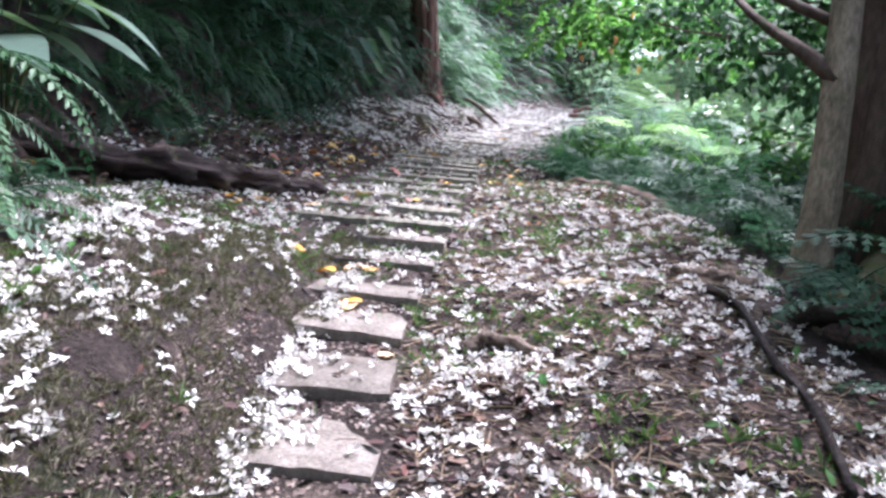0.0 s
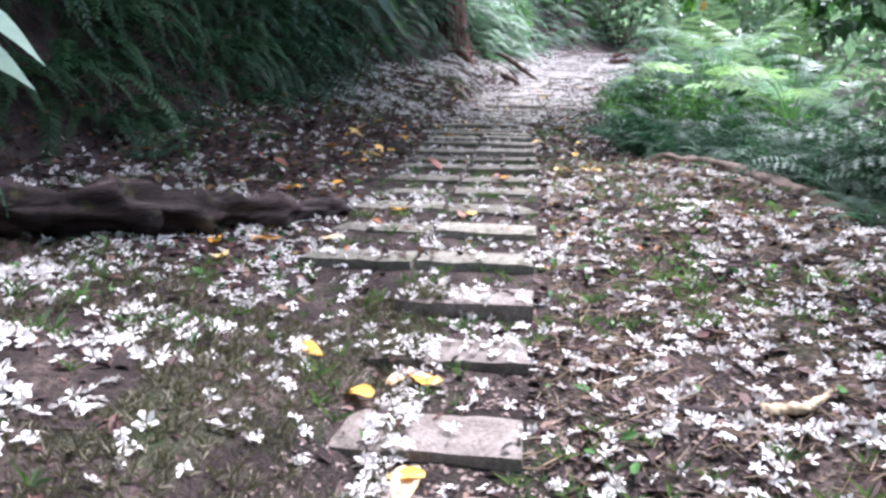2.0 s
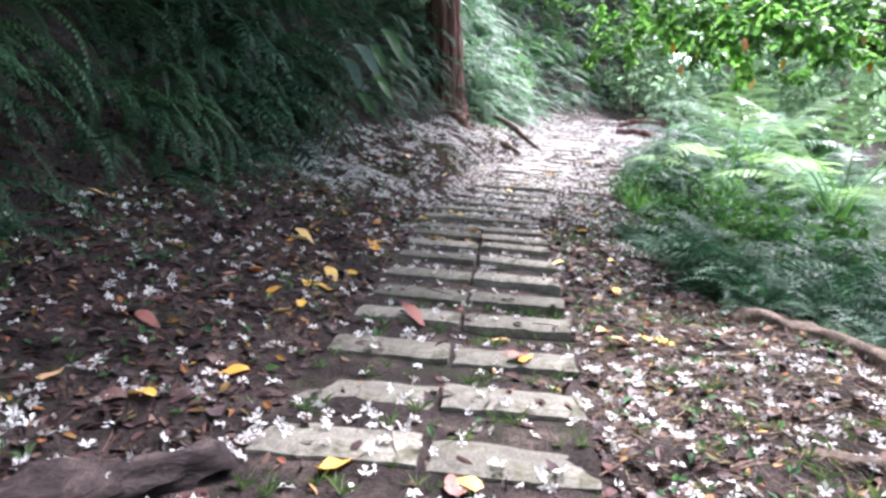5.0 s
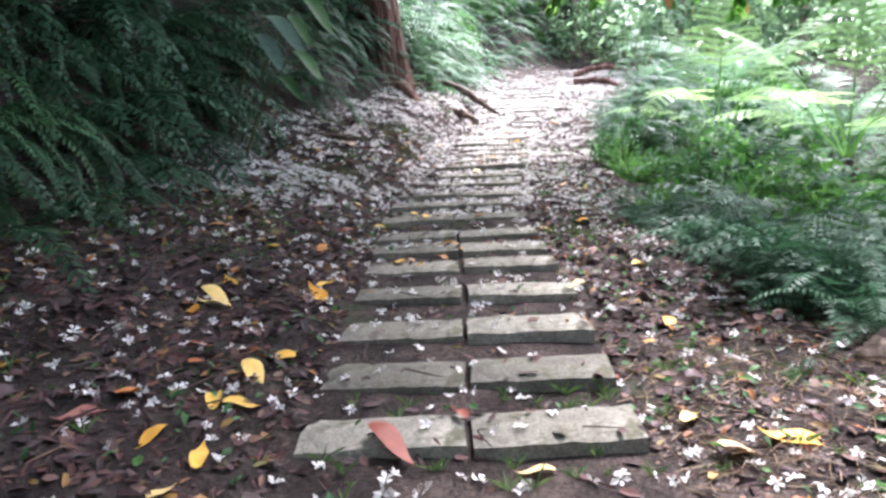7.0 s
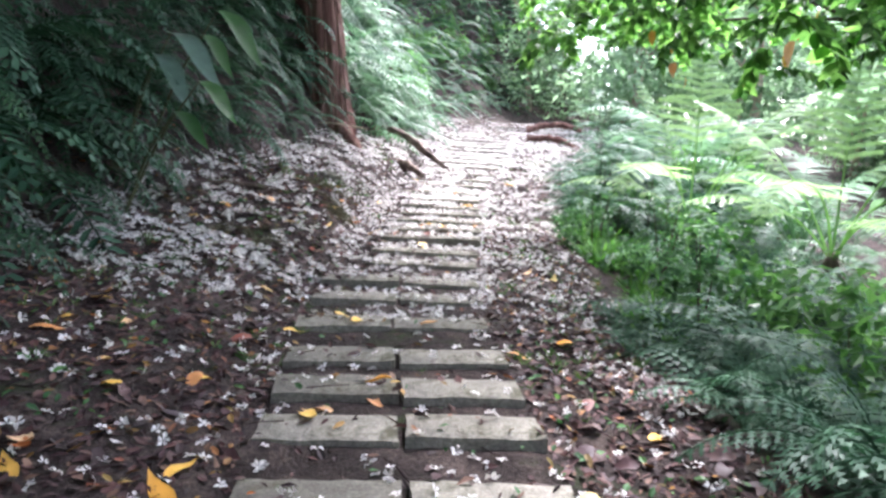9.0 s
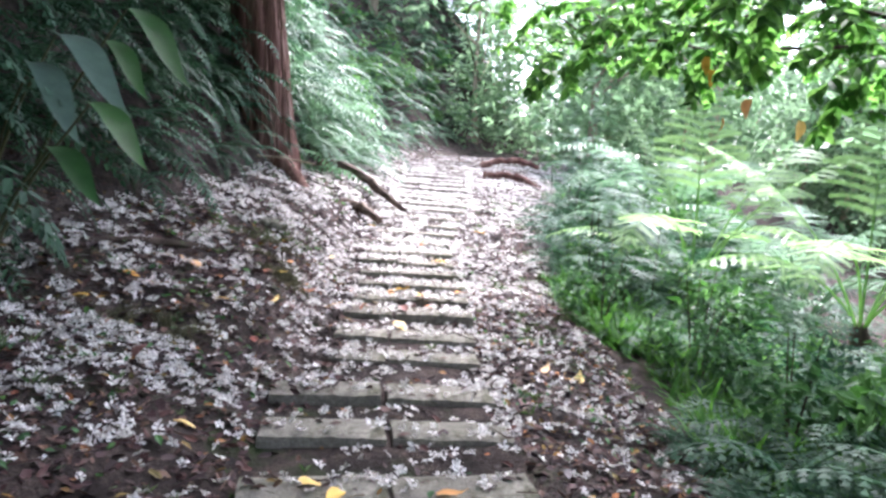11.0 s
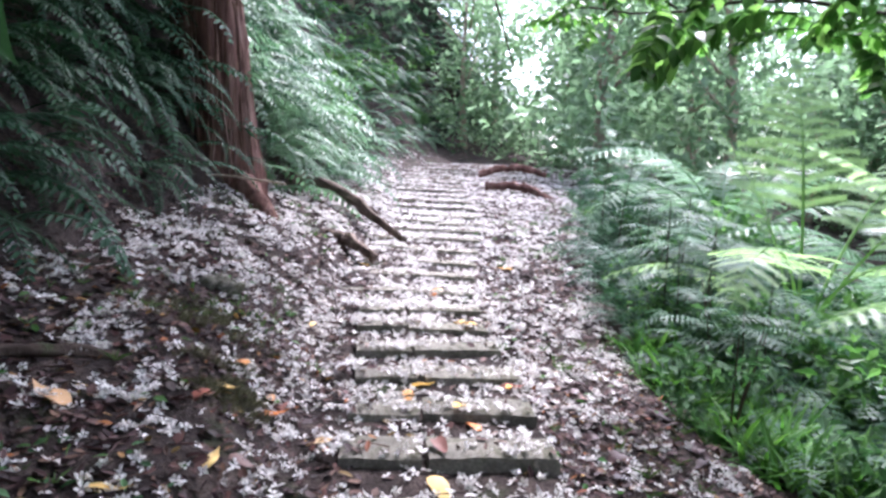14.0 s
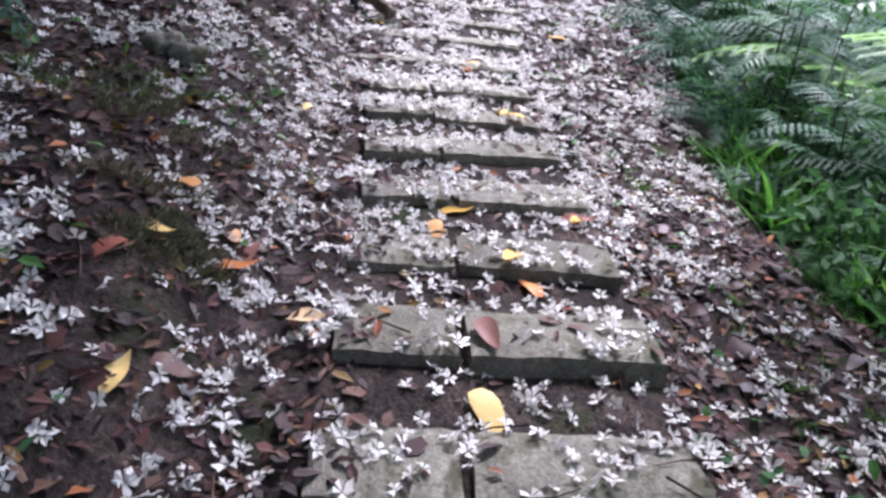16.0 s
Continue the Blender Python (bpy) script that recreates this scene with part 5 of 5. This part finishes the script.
keep = heights(x, y) - ground(x, y) < 0.004
x, y = x[keep], y[keep]
v, f = blade(1.0, 0.8, 0.15, 0.1, 2)
strewn("soil_crumbs", x, y, 0.002, (v - v.mean(0), f), EARTH, "pale pinkish crumbs of trodden earth between the slabs", "soil", (0.007, 0.026), 0.2)
px, py = [], []
for cx, cy, r in MOSSY:
    gx, gy = cx + near.normal(0, 0.55 * r, 700), cy + near.normal(0, 0.6 * r, 700)
    keep = bumps(gx, gy, 0.12, 41) > 0.42
    px.append(gx[keep])
    py.append(gy[keep])
strewn("moss", np.concatenate(px), np.concatenate(py), -0.003, (np.array(tuft_v), tuft_f), MOSS, "low green moss tufts on the bank's soil", "moss", (0.02, 0.05), 0.5)
y = rng.uniform(0.5, 5.2, 2500)
x = edge(y) - SLAB + 0.25 - 2.0 * rng.uniform(0, 1, 2500) ** 1.3
v, f = blade(1.0, 0.45, 0.3, 0.1, 2)
strewn("mound_litter", x, y, 0.004, (v - v.mean(0), f), LITTER, "crumbled brown leaf bits on the earth mound", "leaf litter", (0.01, 0.03), 0.3)
v, f = blade(1.0, 0.5, 0.3, 0.15, 2)
x, y = scattered(5200, 5.5, 17.0, lambda x, y: np.where(np.abs(x - edge(y) + SLAB) < 0.7, 0.08, 0.5))
strewn("yellow_leaf_bits", x, y, 0.012, (v - v.mean(0), f), LEAFBITS, "small yellow, orange and olive leaves among the litter", "leaf litter", (0.03, 0.075), 0.35)
v, f = blade(1.0, 0.62, 0.25, 0.2, 2)
x, y = scattered(1500, 0.0, 24.0, lambda x, y: np.where(np.abs(x - edge(y) + SLAB) < 0.7, 0.05, 0.6))
strewn("seedlings", x, y, 0.03, (v - v.mean(0), f), SHRUBLEAF, "small green seedling leaves growing through the litter", "seedlings", (0.03, 0.07), 0.35)

x, y = scattered(5200, 5.0, 15.0, lambda x, y: np.where(np.abs(x - edge(y) + SLAB) < 0.7, 0.06, 0.55) * (bumps(x, y, 0.6, 61) > 0.4))
strewn("seedlings", x, y, 0.022, (v - v.mean(0), f), SHADELEAF, "small dark green seedlings growing through the litter", "seedlings", (0.025, 0.06), 0.4)
# Pale earth bits strewn to bring sunlight into the far path's colour.
y = near.uniform(22.5, 38.0, 9000)
x = edge(y) - SLAB + near.normal(0, 0.9, 9000)
strewn("path_earth", x, y, 0.004, (v - v.mean(0), f), EARTH, "pale trodden earth on the far stretch of path, added for its sunlit tone", "soil", (0.03, 0.10), 0.1)

# blossoms and large dead leaves near the steps, one by one
BLOSSOMS = []
for i in range(6):
    soup = Soup()
    soup.add(*blossom(40 + i))
    BLOSSOMS.append(soup.mesh("fallen_blossom", PETAL))
for k in range(280):
    y = rng.uniform(2.3, 4.8) if k < 90 else rng.uniform(5.5, 11.5) if k < 150 else rng.uniform(13.6, 16.6)
    x = float(edge(y)) - SLAB + (rng.uniform(0.2, 1.9) if k < 90 else rng.uniform(-1.6, 1.3))
    z, _ = resting(x, y)
    ob = new("fallen_blossom", BLOSSOMS[k % 6])
    ob.matrix_basis = spun(x, y, z + 0.014, rng.normal(0, 0.4), rng.normal(0, 0.4), rng.uniform(0, 6.28), rng.uniform(0.024, 0.037))
    tagged(ob, "white five-petalled fallen blossom on the ground", "blossom", "fallen blossoms")
for k in range(14):
    s = (k + rng.uniform()) / 14
    x, y, z = (float(np.interp(s, [0, 0.3, 0.55, 0.8, 1], c)) for c in ((-2.9, -2.45, -2.0, -1.6, -1.3), (4.88, 5.25, 5.62, 6.1, 6.65), (1.14, 1.01, 0.93, 0.81, 0.69)))
    ob = new("fallen_blossom", BLOSSOMS[k % 6])
    ob.matrix_basis = spun(x + rng.normal(0, 0.02), y - 0.03 + rng.normal(0, 0.02), z - 0.01, rng.normal(0, 0.3), rng.normal(0, 0.3), rng.uniform(0, 6.28), rng.uniform(0.026, 0.036))
    tagged(ob, "white five-petalled fallen blossom on a log", "blossom", "fallen blossoms")
DEAD = []
for i in range(4):
    soup = Soup()
    v, f = blade(0.15 + 0.012 * i, 0.075 + 0.006 * i, (0.3, -0.15, 0.2, 0.45)[i], (0.1, -0.15, 0.2, -0.1)[i], 6, curl=0.8)
    soup.add(v - v.mean(0), f)
    DEAD.append(soup.mesh("dead_leaf", DEADLEAF, True))
for k in range(170):
    y = rng.uniform(6.5, 16.5)
    u = rng.choice((-1, 1)) * rng.uniform(0.72, 2.2)
    x = float(np.clip(edge(y) - SLAB + u, bank_foot(y), verge_edge(y)))
    z, _ = resting(x, y)
    ob = new("dead_leaf", DEAD[k % 4])
    ob.matrix_basis = spun(x, y, z + 0.018, rng.normal(0, 0.22), rng.normal(0, 0.22), rng.uniform(0, 6.28), rng.uniform(0.5, 0.95))
    tagged(ob, "curled purple-brown dead leaf on the soil", "leaf", "purple-brown dead leaves")
